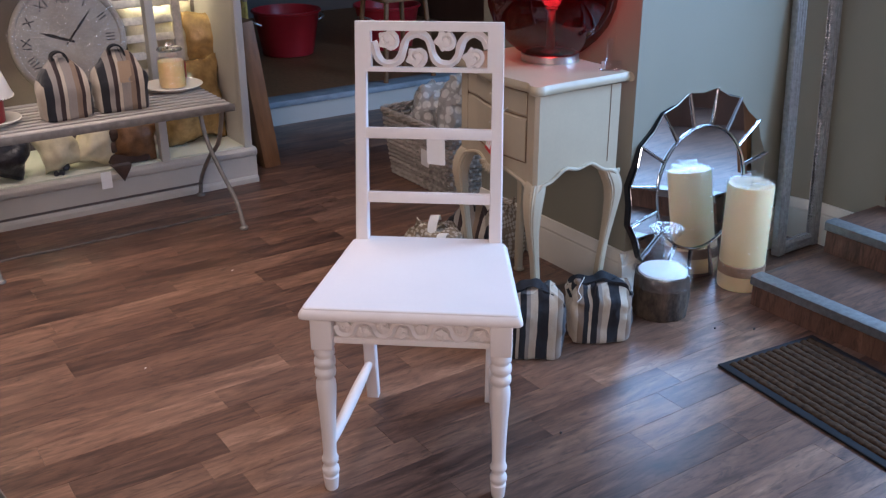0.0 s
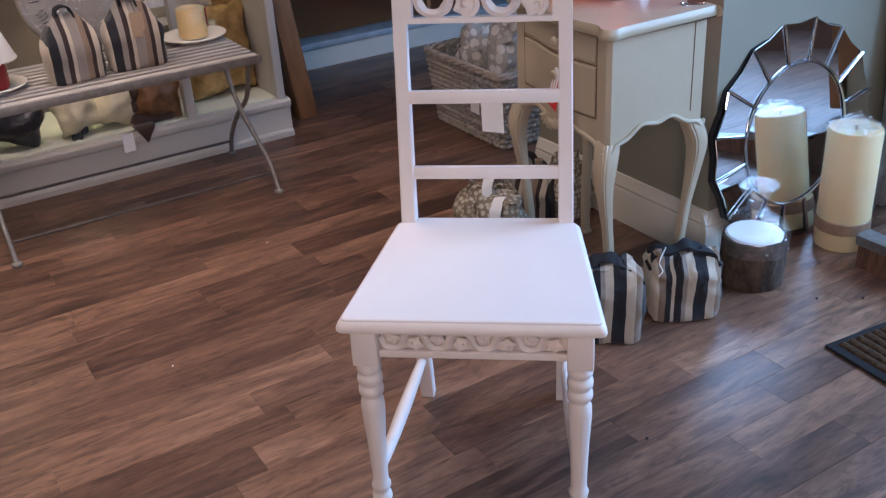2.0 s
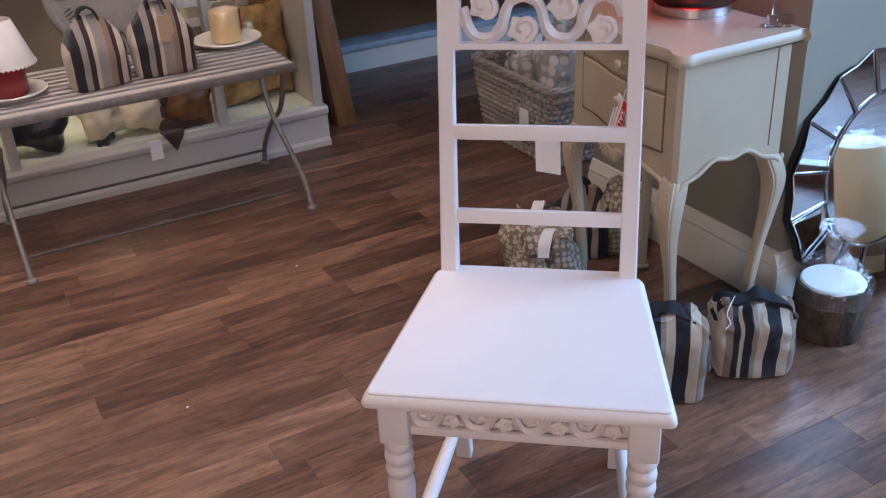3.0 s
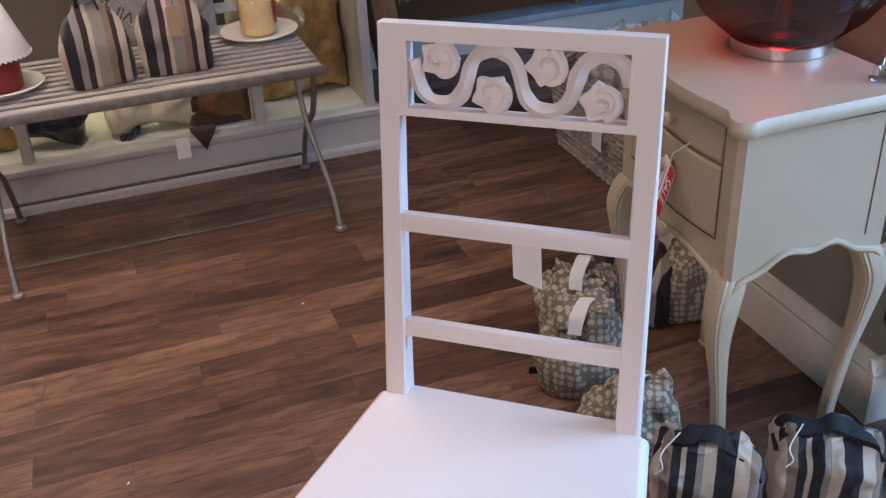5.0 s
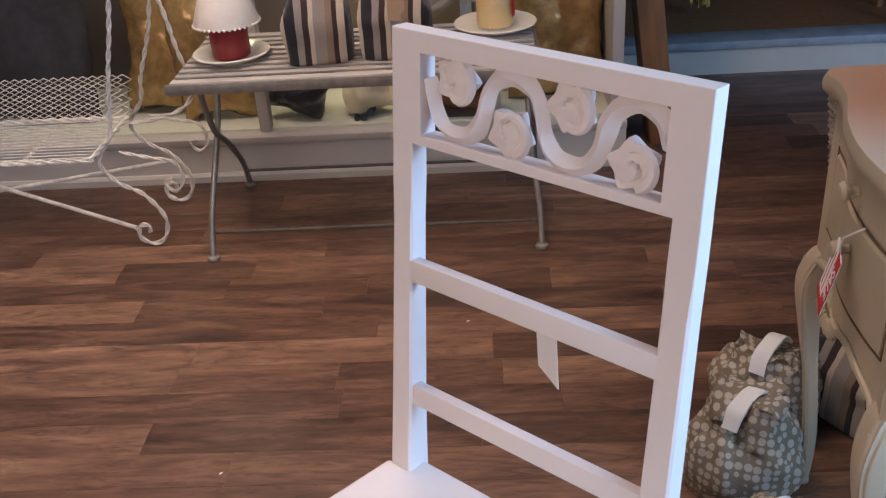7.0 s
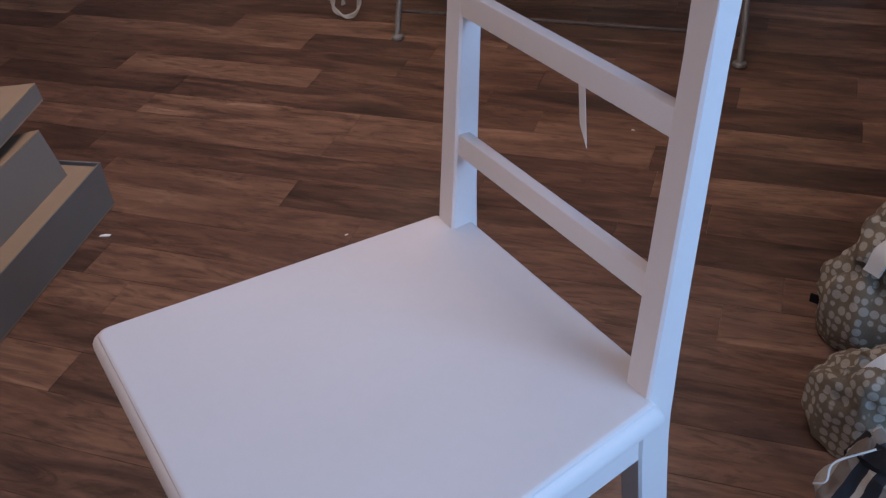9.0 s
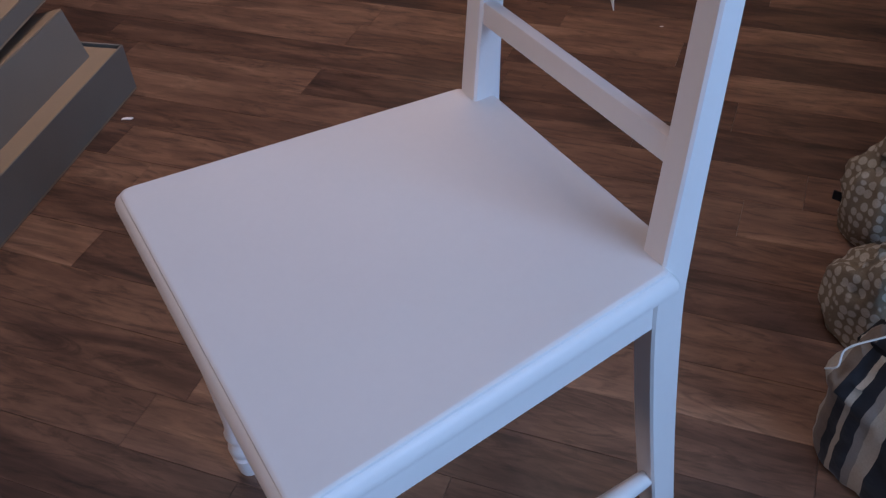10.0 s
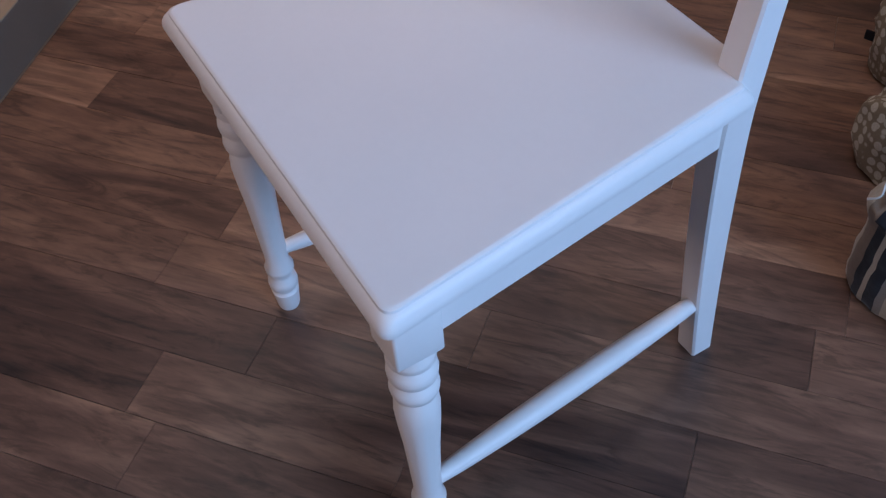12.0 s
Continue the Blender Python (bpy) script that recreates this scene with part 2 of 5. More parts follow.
def tinted_glass(name, tint, gloss=0.08):
    """Coloured glass: what passes takes the tint; the gloss grows towards the edge."""
    m, t, b = nodes_of(name)
    gl, tr, mx = t.nodes.new("ShaderNodeBsdfGlossy"), t.nodes.new("ShaderNodeBsdfTransparent"), t.nodes.new("ShaderNodeMixShader")
    gl.inputs["Roughness"].default_value, tr.inputs["Color"].default_value = 0.03, (*tint, 1)
    fr, mr = node(t, "ShaderNodeLayerWeight", Blend=0.35), node(t, "ShaderNodeMapRange")
    mr.inputs["To Min"].default_value, mr.inputs["To Max"].default_value = 0.03, 0.26
    t.links.new(fr.outputs["Facing"], mr.inputs["Value"])
    t.links.new(mr.outputs["Result"], mx.inputs["Fac"])
    t.links.new(tr.outputs[0], mx.inputs[1])
    t.links.new(gl.outputs[0], mx.inputs[2])
    t.links.new(mx.outputs[0], t.nodes["Material Output"].inputs["Surface"])
    return m

# ---- building helpers ----
def mesh_of(bm, name, material, smooth=40):
    me = bpy.data.meshes.new(name)
    bmesh.ops.recalc_face_normals(bm, faces=bm.faces)
    bm.to_mesh(me)
    bm.free()
    for m in material if isinstance(material, (list, tuple)) else (material,):
        me.materials.append(m)
    if smooth:
        me.shade_smooth()
        me.set_sharp_from_angle(angle=radians(smooth))
    return me


def part(name, bm, material, parent=None, label="", at=None, smooth=40):
    """Links a bmesh as one mesh object under a thing or a part."""
    ob = new(name, mesh_of(bm, name, material, smooth))
    ob.parent = parent
    if at is not None:
        ob.matrix_basis = at
    return tagged(ob, label) if label else ob


def thing(name, label, category, m=None, group=""):
    ob = new(name)
    ob.empty_display_size = 0.05
    ob.matrix_basis = m if m is not None else Matrix()
    return tagged(ob, label, category, group)


def structure(name, bm, material, label="", category="", parent=None, smooth=40):
    return tagged(part(name, bm, material, parent, "", None, smooth), label, category, "", "structure")


def add_box(bm, x0, x1, y0, y1, z0, z1, bevel=0.0, seg=2, m=None, mat=0):
    r = bmesh.ops.create_cube(bm, size=1.0)
    mm = Matrix.Translation(((x0 + x1) / 2, (y0 + y1) / 2, (z0 + z1) / 2)) @ Matrix.Diagonal((x1 - x0, y1 - y0, z1 - z0, 1))
    bmesh.ops.transform(bm, matrix=(m @ mm) if m is not None else mm, verts=r["verts"])
    faces = list({f for v in r["verts"] for f in v.link_faces})
    for f in faces:
        f.material_index = mat
    if bevel:
        edges = list({e for v in r["verts"] for e in v.link_edges})
        bmesh.ops.bevel(bm, geom=edges, offset=bevel, segments=seg, affect="EDGES", profile=0.5)
    return bm


def box(x0, x1, y0, y1, z0, z1, bevel=0.0, seg=2, m=None):
    return add_box(bmesh.new(), x0, x1, y0, y1, z0, z1, bevel, seg, m)


def add_rings(bm, rings, closed_ends=True, loop=False, mat=0):
    """Skins a row of equal rings of points."""
    vs = [[bm.verts.new(p) for p in ring] for ring in rings]
    n = len(vs[0])
    pairs = list(zip(vs, vs[1:])) + ([(vs[-1], vs[0])] if loop else [])
    for a, b in pairs:
        for i in range(n):
            f = bm.faces.new((a[i], a[(i + 1) % n], b[(i + 1) % n], b[i]))
            f.material_index = mat
    if closed_ends and not loop:
        bm.faces.new(vs[0]).material_index = mat
        bm.faces.new(list(reversed(vs[-1]))).material_index = mat
    return bm


def add_lathe(bm, profile, seg=24, m=Matrix(), wave=None, mat=0, ends=True):
    rings = []
    for r, z in profile:
        ring = []
        for i in range(seg):
            a = 2 * math.pi * i / seg
            k = r * (1 + wave(a, z) if wave else 1)
            ring.append(m @ Vector((k * math.cos(a), k * math.sin(a), z)))
        rings.append(ring)
    return add_rings(bm, rings, ends, mat=mat)


def lathe(profile, seg=24, m=Matrix(), wave=None):
    return add_lathe(bmesh.new(), profile, seg, m, wave)


def spline(points, steps=8, closed=False):
    """A smooth row of points through the given ones."""
    p = [Vector(q) for q in points]
    n, out = len(p), []
    for i in range(n if closed else n - 1):
        a, b = p[i], p[(i + 1) % n]
        z = p[(i - 1) % n] if closed or i else a * 2 - b
        c = p[(i + 2) % n] if closed or i + 2 < n else b * 2 - a
        for k in range(steps):
            t = k / steps
            out.append(0.5 * (2 * a + (b - z) * t + (2 * z - 5 * a + 4 * b - c) * t * t + (3 * a - z - 3 * b + c) * t ** 3))
    if not closed:
        out.append(p[-1])
    return out


def add_tube(bm, path, radius, seg=8, flat=1.0, up=None, loop=False, mat=0):
    """A round or flattened rod along a path; radius may be a function of 0..1."""
    n, rings = len(path), []
    side = None
    for i, q in enumerate(path):
        a = path[(i - 1) % n] if loop or i else path[i]
        b = path[(i + 1) % n] if loop or i + 1 < n else path[i]
        d = (Vector(b) - Vector(a)).normalized()
        if up is not None:
            side = d.cross(Vector(up)).normalized()
        elif side is None:
            side = d.orthogonal().normalized()
        else:
            side = (side - d * side.dot(d)).normalized()
        over = side.cross(d)
        r = radius(i / (n - 1)) if callable(radius) else radius
        rings.append([Vector(q) + (side * math.cos(2 * math.pi * k / seg) + over * math.sin(2 * math.pi * k / seg) * flat) * r for k in range(seg)])
    return add_rings(bm, rings, True, loop, mat)


def tube(path, radius, seg=8, flat=1.0, up=None, loop=False):
    return add_tube(bmesh.new(), path, radius, seg, flat, up, loop)


def add_slab(bm, outline, z0, z1, bevel=0.0, m=Matrix(), seg=2, mat=0):
    """A flat outline (x, y) raised from z0 to z1."""
    vs = [bm.verts.new(m @ Vector((x, y, z0))) for x, y in outline]
    f = bm.faces.new(vs)
    r = bmesh.ops.extrude_face_region(bm, geom=[f])
    up = [g for g in r["geom"] if isinstance(g, bmesh.types.BMVert)]
    shift = (m.to_3x3() @ Vector((0, 0, z1 - z0)))
    bmesh.ops.translate(bm, verts=up, vec=shift)
    allv = vs + up
    faces = {g for v in allv for g in v.link_faces}
    for g in faces:
        g.material_index = mat
    if bevel:
        edges = [e for e in {e for v in allv for e in v.link_edges} if (e.verts[0] in vs) == (e.verts[1] in vs)]
        bmesh.ops.bevel(bm, geom=edges, offset=bevel, segments=seg, affect="EDGES", profile=0.5)
    return bm


def slab(outline, z0, z1, bevel=0.0, m=Matrix(), seg=2):
    return add_slab(bmesh.new(), outline, z0, z1, bevel, m, seg)


def rounded(x0, x1, y0, y1, r, n=5):
    out = []
    for cx, cy, a0 in ((x1 - r, y1 - r, 0), (x0 + r, y1 - r, 90), (x0 + r, y0 + r, 180), (x1 - r, y0 + r, 270)):
        for i in range(n + 1):
            a = radians(a0 + 90 * i / n)
            out.append((cx + r * math.cos(a), cy + r * math.sin(a)))
    return out


def prism(profile, p, q, up=(0, 0, 1)):
    """A moulding: profile of (out, z) drawn from p to q along the floor; out is to the right of the way."""
    p, q = Vector(p), Vector(q)
    d = (q - p).normalized()
    out = d.cross(Vector(up))
    bm = bmesh.new()
    return add_rings(bm, [[e + out * o + Vector((0, 0, z)) for o, z in profile] for e in (p, q)])


# ---- the room: floor, walls, steps ----
SKIRT = [(0, 0), (0.02, 0), (0.02, 0.105), (0.016, 0.112), (0.018, 0.12), (0.010, 0.135), (0.006, 0.15), (0, 0.152)]
WA, WB, WC, WT = 1.14, 0.528, 2.06, 0.1      # wall behind the cabinet, mirror wall, wall by the steps, thickness

structure("ground", box(-4.2, 4.2, -4.0, 6.0, -0.06, -0.012), M_GAP, "dark base under the laminate floor", "floor")
structure("wall_cabinet", box(WA, WA + WT, WB + WT + 0.0002, 1.30, -0.01, 2.7), M_WALL, "sage grey painted wall behind the cabinet", "wall")
structure("wall_mirror", box(WA, WC + WT, WB, WB + WT, -0.01, 2.7), M_WALL, "sage grey painted wall behind the mirrors", "wall")
structure("wall_steps", box(WC, WC + WT, 0.22, WB - 0.001, -0.01, 2.7), M_WALL, "sage grey painted wall by the steps", "wall")
structure("baseboard_cabinet", prism(SKIRT, (WA, WB - 0.0165, 0), (WA, 1.30, 0), (0, 0, -1)), M_SKIRT, "cream moulded skirting board", "skirting")
structure("baseboard_mirror", prism(SKIRT, (WA - 0.0228, WB, 0), (WC, WB, 0)), M_SKIRT, "cream moulded skirting board", "skirting")
structure("baseboard_steps", prism(SKIRT, (WC, WB, 0), (WC, 0.24, 0)), M_SKIRT, "cream moulded skirting board", "skirting")
structure("wall_front", box(-4.2, 3.3, -3.6, -3.5, -0.01, 2.7), M_TIMBER, "plain shop wall", "wall")
structure("wall_west", box(-4.2, -4.1, -3.5, 5.6, -0.01, 2.7), M_WALL, "plain shop wall", "wall")
structure("wall_back", box(-4.1, 3.3, 5.6, 5.7, -0.01, 2.7), M_BACK_DIMMED, "wall at the back of the shop, dimness put into its colour", "wall")
structure("wall_east", box(3.2, 3.3, -3.5, 5.6, -0.01, 2.7), M_TIMBER, "plain shop wall by the entrance", "wall")
structure("ceiling", box(-4.2, 3.3, -3.6, 5.7, 2.7, 2.8), M_CEIL, "plain white ceiling", "ceiling")

# entrance steps: risers and treads of laminate with metal nosings
M_TREAD = wood_floor("walnut_tread", ((0.060, 0.032, 0.021), (0.13, 0.066, 0.041), (0.22, 0.115, 0.070)), 0.52)
M_NOSE = plain("dull_metal_nosing", (0.22, 0.22, 0.215), 0.5, 0.7, vary=0.2, scale=60)
SX, SY = 1.43, 0.245


def entrance_step(x, y, z0, z1, x_end):
    t = thing("entrance_step", "dark walnut step with a dull metal nosing", "step", group="entrance steps")
    part("riser", box(x + 0.004, x_end, -3.49, y, z0, z1 - 0.012), M_TREAD, t)
    part("tread", box(x + 0.03, x_end, -3.49, y + 0.002, z1 - 0.012, z1, 0.002), M_TREAD, t)
    nose = [(0, z1 - 0.030), (-0.006, z1 - 0.026), (-0.006, z1), (0.002, z1 + 0.004), (0.046, z1 + 0.004), (0.048, z1), (0.0, z1 - 0.002)]
    bm = bmesh.new()
    add_rings(bm, [[Vector((x + a, yy, z)) for a, z in nose] for yy in (-3.49, y + 0.004)])
    part("nosing", bm, M_NOSE, t, "dull grey metal nosing")
    return t


entrance_step(SX, SY, 0.0, 0.098, 3.2)
entrance_step(SX + 0.35, SY - 0.0, 0.098, 0.205, 3.2)

# ---- the painted chair ----
def vine_stem(width, height, depth, repeats, rod):
    """The waving stem of a pierced carving, in the xz plane, facing -y; it ends in the frame."""
    half, amp, n = width / 2, height / 2 - rod * 0.8, 34 * repeats
    def z_of(u):
        c = math.cos(2 * math.pi * (u * repeats * 1.03 + 0.18))
        return amp * math.copysign(abs(c) ** 0.9, c)
    path = [Vector((-half + width * i / n + 0.10 * width / repeats * math.sin(4 * math.pi * (i / n * repeats * 1.03 + 0.18)) * 0.42, 0, z_of(i / n))) for i in range(n + 1)]
    return tube(path, lambda s: rod * (1.10 + 0.10 * math.sin(34 * s) + 0.06 * math.sin(91 * s)), 4, depth / (2 * rod), (0, 1, 0))


def vine_curl(r0, sign, rod, depth):
    """The petal that leaves the rising stem and rolls in over the bud."""
    pts = []
    for i in range(24):
        q = i / 23
        a = radians(80 - 235 * q)
        rr = r0 * (1.30 - 0.98 * q ** 0.8)
        pts.append(Vector((rr * math.cos(a), -depth * (0.06 + 0.34 * math.sin(math.pi * q) ** 0.7), sign * rr * math.sin(a) * 0.95)))
    return tube(pts, lambda s: rod * (0.80 - 0.45 * s), 6, depth / (2.2 * rod), (0, 1, 0))


def carved_rose(r0, depth, turn, petals=5):
    """A carved bud: pointed petals round a domed middle, cut by one turning groove."""
    bm, rings, seg = bmesh.new(), [], 50
    for k, q in enumerate((1.0, 1.0, 0.95, 0.86, 0.75, 0.64, 0.52, 0.40, 0.28, 0.16, 0.06)):
        ring = []
        for i in range(seg):
            a = 2 * math.pi * i / seg
            point = (1 - abs(math.sin((petals * a + turn) / 2))) ** 0.9
            r = r0 * q * (0.88 + 0.32 * point * q ** 3)
            groove = math.exp(-((math.sin((a + 5.2 * q + turn) / 2)) / 0.20) ** 2)
            up = 0.0 if k == 0 else depth * (0.60 + 0.24 * (1 - q * q) + (0.05 * point * q - 0.50 * groove * max(0.0, 1 - abs(2 * q - 0.9))) * (k > 1))
            ring.append(Vector((r * math.cos(a), depth * 0.42 - up, r * math.sin(a))))
        rings.append(ring)
    return add_rings(bm, rings)


def carved_vine(name, label, parent, at, width, height, depth, repeats, rod):
    """A pierced carving: the stem, and under it each curl and each flower."""
    stem = part(name, vine_stem(width, height, depth, repeats, rod), M_CHAIR, parent, label, at, smooth=50)
    for j in range(2 * repeats):
        u = (0.5 * (j + 1) - 0.18) / (repeats * 1.03)
        if u > 0.985:
            continue
        sign = 1 if j % 2 == 0 else -1
        r0 = min(height * 0.33, width / repeats * 0.155)
        c = Vector((-width / 2 + width * u, 0, sign * height * 0.150))
        part("curl", vine_curl(r0, sign, rod, depth), M_CHAIR, stem, "", Matrix.Translation(c), smooth=50)
        part("flower", carved_rose(r0 * 1.02, depth, 1.3 * j), M_CHAIR, stem, "", Matrix.Translation(c + Vector((-r0 * 0.16, 0, sign * r0 * 0.34))), smooth=30)
    return stem


def dining_chair(m):
    t = thing("dining_chair", "white painted wooden dining chair with a carved pierced back", "chair", m)
    zs = 0.472
    # seat board, narrower at the back, cut round the posts, with an ogee edge
    def seat_outline(grow):
        w0, w1, y0, y1, y2 = 0.236 + grow, 0.1915 + grow, -0.004 - grow, 0.4245 + grow, 0.4015 + grow
        c = [(-w0, y0, 0.014), (w0, y0, 0.014), (w1, y2, 0.006), (0.152, y2, 0.0005), (0.1515, y1, 0.002), (-0.1515, y1, 0.002), (-0.152, y2, 0.0005), (-w1, y2, 0.006)]
        out = []
        for i in range(8):
            p, a, b = Vector((*c[i][:2], 0)), Vector((*c[i - 1][:2], 0)), Vector((*c[(i + 1) % 8][:2], 0))
            s, e = p + (a - p).normalized() * c[i][2], p + (b - p).normalized() * c[i][2]
            for k in range(6):
                q = k / 5
                v = s * (1 - q) ** 2 + p * 2 * q * (1 - q) + e * q * q
                out.append((v.x, v.y))
        return out
    rings = [[Vector((x, y, z)) for x, y in seat_outline(g)] for g, z in ((-0.013, zs - 0.0275), (-0.004, zs - 0.0265), (-0.001, zs - 0.024), (0.0, zs - 0.020), (-0.0006, zs - 0.015), (-0.003, zs - 0.0095), (-0.0060, zs - 0.0056), (-0.0078, zs - 0.0044), (-0.0084, zs - 0.0018), (-0.0104, zs - 0.0003), (-0.0120, zs), (-0.0135, zs))]
    part("seat", add_rings(bmesh.new(), rings), M_CHAIR, t, smooth=30)
    # turned front legs
    prof = [(0.0135, 0.0), (0.0150, 0.004), (0.0165, 0.022), (0.0175, 0.030), (0.0180, 0.034), (0.0150, 0.037), (0.0150, 0.040), (0.0190, 0.045), (0.0195, 0.052), (0.0185, 0.058), (0.0140, 0.063), (0.0145, 0.068), (0.0185, 0.076), (0.0190, 0.082), (0.0155, 0.090), (0.0150, 0.105), (0.0165, 0.150), (0.0185, 0.200), (0.0215, 0.245), (0.0225, 0.268), (0.0215, 0.280), (0.0180, 0.290), (0.0180, 0.293), (0.0225, 0.298), (0.0235, 0.305), (0.0225, 0.312), (0.0190, 0.316), (0.0190, 0.319), (0.0230, 0.324), (0.0238, 0.331), (0.0228, 0.338), (0.0190, 0.342), (0.0190, 0.345), (0.0228, 0.350), (0.0225, 0.358), (0.0180, 0.368), (0.0180, 0.376)]
    flute = lambda a, z: (-0.035 * max(0.0, math.cos(6 * a)) ** 4) if 0.13 < z < 0.27 else 0.0
    for sx in (-1, 1):
        bm = lathe(prof, 36, Matrix.Translation((sx * 0.190, 0.037, 0)), flute)
        x = sx * 0.190
        add_box(bm, x - 0.0235, x + 0.0235, 0.0125, 0.0595, 0.368, zs - 0.0280, 0.003)
        part("front_leg", bm, M_CHAIR, t, "turned front leg with rings", smooth=50)
    # back posts: one sweep from the floor to the top
    line = [(0.0, 0.447, 0.0155), (0.10, 0.434, 0.0165), (0.22, 0.420, 0.0175), (0.34, 0.409, 0.0185), (0.42, 0.4045, 0.0185), (0.48, 0.4080, 0.0170), (0.56, 0.4160, 0.0150), (0.70, 0.4310, 0.0132), (0.8734, 0.4496, 0.0112)]
    smooth_line = spline([(y, z, h) for z, y, h in line], 4)
    for sx in (-1, 1):
        rings = []
        for y, z, h in smooth_line:
            xo = 0.1775 - 0.0115 * (z - 0.46) if z > 0.46 else 0.1775 - 0.012 * (0.46 - z)
            w = 0.031 - 0.011 * max(0.0, z - 0.46)
            a, b, c = sx * xo, sx * (xo - w), 0.0026 if z < 0.80 else 0.0008
            lo, hi = min(a, b), max(a, b)
            rings.append([Vector(v) for v in ((lo + c, y - h, z), (hi - c, y - h, z), (hi, y - h + c, z), (hi, y + h - c, z), (hi - c, y + h, z), (lo + c, y + h, z), (lo, y + h - c, z), (lo, y - h + c, z))])
        part("back_post", add_rings(bmesh.new(), rings), M_CHAIR, t, smooth=20)
    back_y = lambda z: 0.405 + (z - 0.472) * 0.098
    # the carved top panel between the posts
    lean = lambda z: Matrix.Translation((0, back_y(z), z)) @ pose(0, 0, 0, -5.6)
    rings = []
    for sx, sz in ((-1, -1), (1, -1), (1, 1), (-1, 1)):
        xo, zo, xi, zi = 0.1728 if sz < 0 else 0.1716, 0.0625 if sz > 0 else 0.0515, 0.1346, 0.0413
        rings.append([Vector((sx * (xo - g), y, sz * (zo - (g if sz > 0 else 0)))) for g, y in ((0.0008, 0.0158), (0, 0.0150), (0, -0.0058), (0.0008, -0.0066))] + [Vector((sx * (xi + g), y, sz * (zi + g))) for g, y in ((0.0006, -0.0066), (0, -0.0060), (0, 0.0158))])
    bm = bmesh.new()
    vs = [[bm.verts.new(lean(0.9242) @ v) for v in ring] for ring in rings]
    for k in range(4):
        for i in range(7):
            bm.faces.new((vs[k][i], vs[k][(i + 1) % 7], vs[(k + 1) % 4][(i + 1) % 7], vs[(k + 1) % 4][i]))
    bmesh.ops.recalc_face_normals(bm, faces=bm.faces[:])
    part("back_frame", bm, M_CHAIR, t, smooth=0)
    carved_vine("carved_panel", "pierced carving of a curling vine with flowers", t, lean(0.9245) @ Matrix.Translation((0, 0.004, 0)), 0.270, 0.083, 0.017, 2, 0.0086)
    for z in (0.727, 0.572):
        part("back_slat", box(-0.152, 0.152, -0.0085, 0.0055, -0.0100, 0.0160, 0.0022, m=lean(z)), M_CHAIR, t)
    # aprons
    for sx in (-1, 1):
        bm = bmesh.new()
        p, q = Vector((sx * 0.201, 0.055, 0)), Vector((sx * 0.164, 0.395, 0))
        d = (q - p).normalized()
        s = d.cross(Vector((0, 0, 1))) * 0.009
        add_rings(bm, [[e + s * a + Vector((0, 0, z)) for a, z in ((-1, 0.391), (1, 0.391), (1, zs - 0.0270), (-1, zs - 0.0270))] for e in (p, q)])
        part("side_apron", bm, M_CHAIR, t)
    part("back_apron", box(-0.15, 0.15, 0.395, 0.415, 0.385, zs - 0.0285, 0.002), M_CHAIR, t)
    bm = box(-0.17, 0.17, 0.028, 0.040, 0.3785, 0.392, 0.002)
    add_box(bm, -0.17, 0.17, 0.030, 0.040, 0.430, zs - 0.0280)
    add_box(bm, -0.17, 0.17, 0.046, 0.052, 0.386, zs - 0.0280)
    ap = part("front_apron", bm, M_CHAIR, t)
    bm = vine_stem(0.338, 0.044, 0.012, 4, 0.0062)
    for j in range(8):
        u, sign = (0.5 * (j + 1) - 0.18) / 4.12, 1 if j % 2 == 0 else -1
        if u < 0.99:
            more = carved_rose(0.0125, 0.011, j)
            me = bpy.data.meshes.new("bud")
            more.to_mesh(me)
            more.free()
            me.transform(Matrix.Translation((-0.169 + 0.338 * u, 0, sign * 0.006)))
            bm.from_mesh(me)
            bpy.data.meshes.remove(me)
    part("carving", bm, M_CHAIR, ap, "carved vine relief", pose(0, 0.036, 0.411), smooth=45)
    # side stretchers, thicker in the middle
    for sx in (-1, 1):
        p, q = Vector((sx * 0.190, 0.045, 0.109)), Vector((sx * 0.160, 0.434, 0.109))
        path = [p.lerp(q, i / 14) for i in range(15)]
        part("side_stretcher", tube(path, lambda s: 0.0085 + 0.0058 * math.sin(math.pi * s) ** 0.7, 14), M_CHAIR, t)
    # paper price tag hung behind the middle slat
    M_TAG = plain("white_card", (0.80, 0.77, 0.72), 0.7, vary=0.03)
    part("price_tag", slab([(-0.027, -0.056), (0.027, -0.062), (0.027, 0.012), (-0.027, 0.010)], 0, 0.0006, m=pose(0.014, 0.442, 0.708, 88, 0, 148)), M_TAG, t, "blank white card price tag")
    return t


CHAIR = ROOM @ pose(-0.001, 0, 0, 0, 0, 1.2)
dining_chair(CHAIR)

# ---- materials of the things ----
M_GREENSHELF = plain("pale_green_shelf_paint", (0.62, 0.64, 0.52), 0.5, vary=0.05)
M_RED_GLASS = tinted_glass("deep_red_glass", (0.40, 0.012, 0.018))
M_STEEL = plain("brushed_steel", (0.62, 0.60, 0.58), 0.28, 1.0, vary=0.06, scale=80)
M_SILVER = plain("antique_silver_frame", (0.40, 0.39, 0.37), 0.38, 0.75, vary=0.25, scale=60, bump=0.2)
M_MIRROR = plain("mirror_silvering", (0.86, 0.87, 0.88), 0.02, 1.0, vary=0.0, bump=0.0)
M_EDGE = plain("black_mirror_backing", (0.015, 0.015, 0.017), 0.4)
M_BEAD = plain("mirror_bead", (0.75, 0.77, 0.80), 0.15, 1.0, vary=0.05)
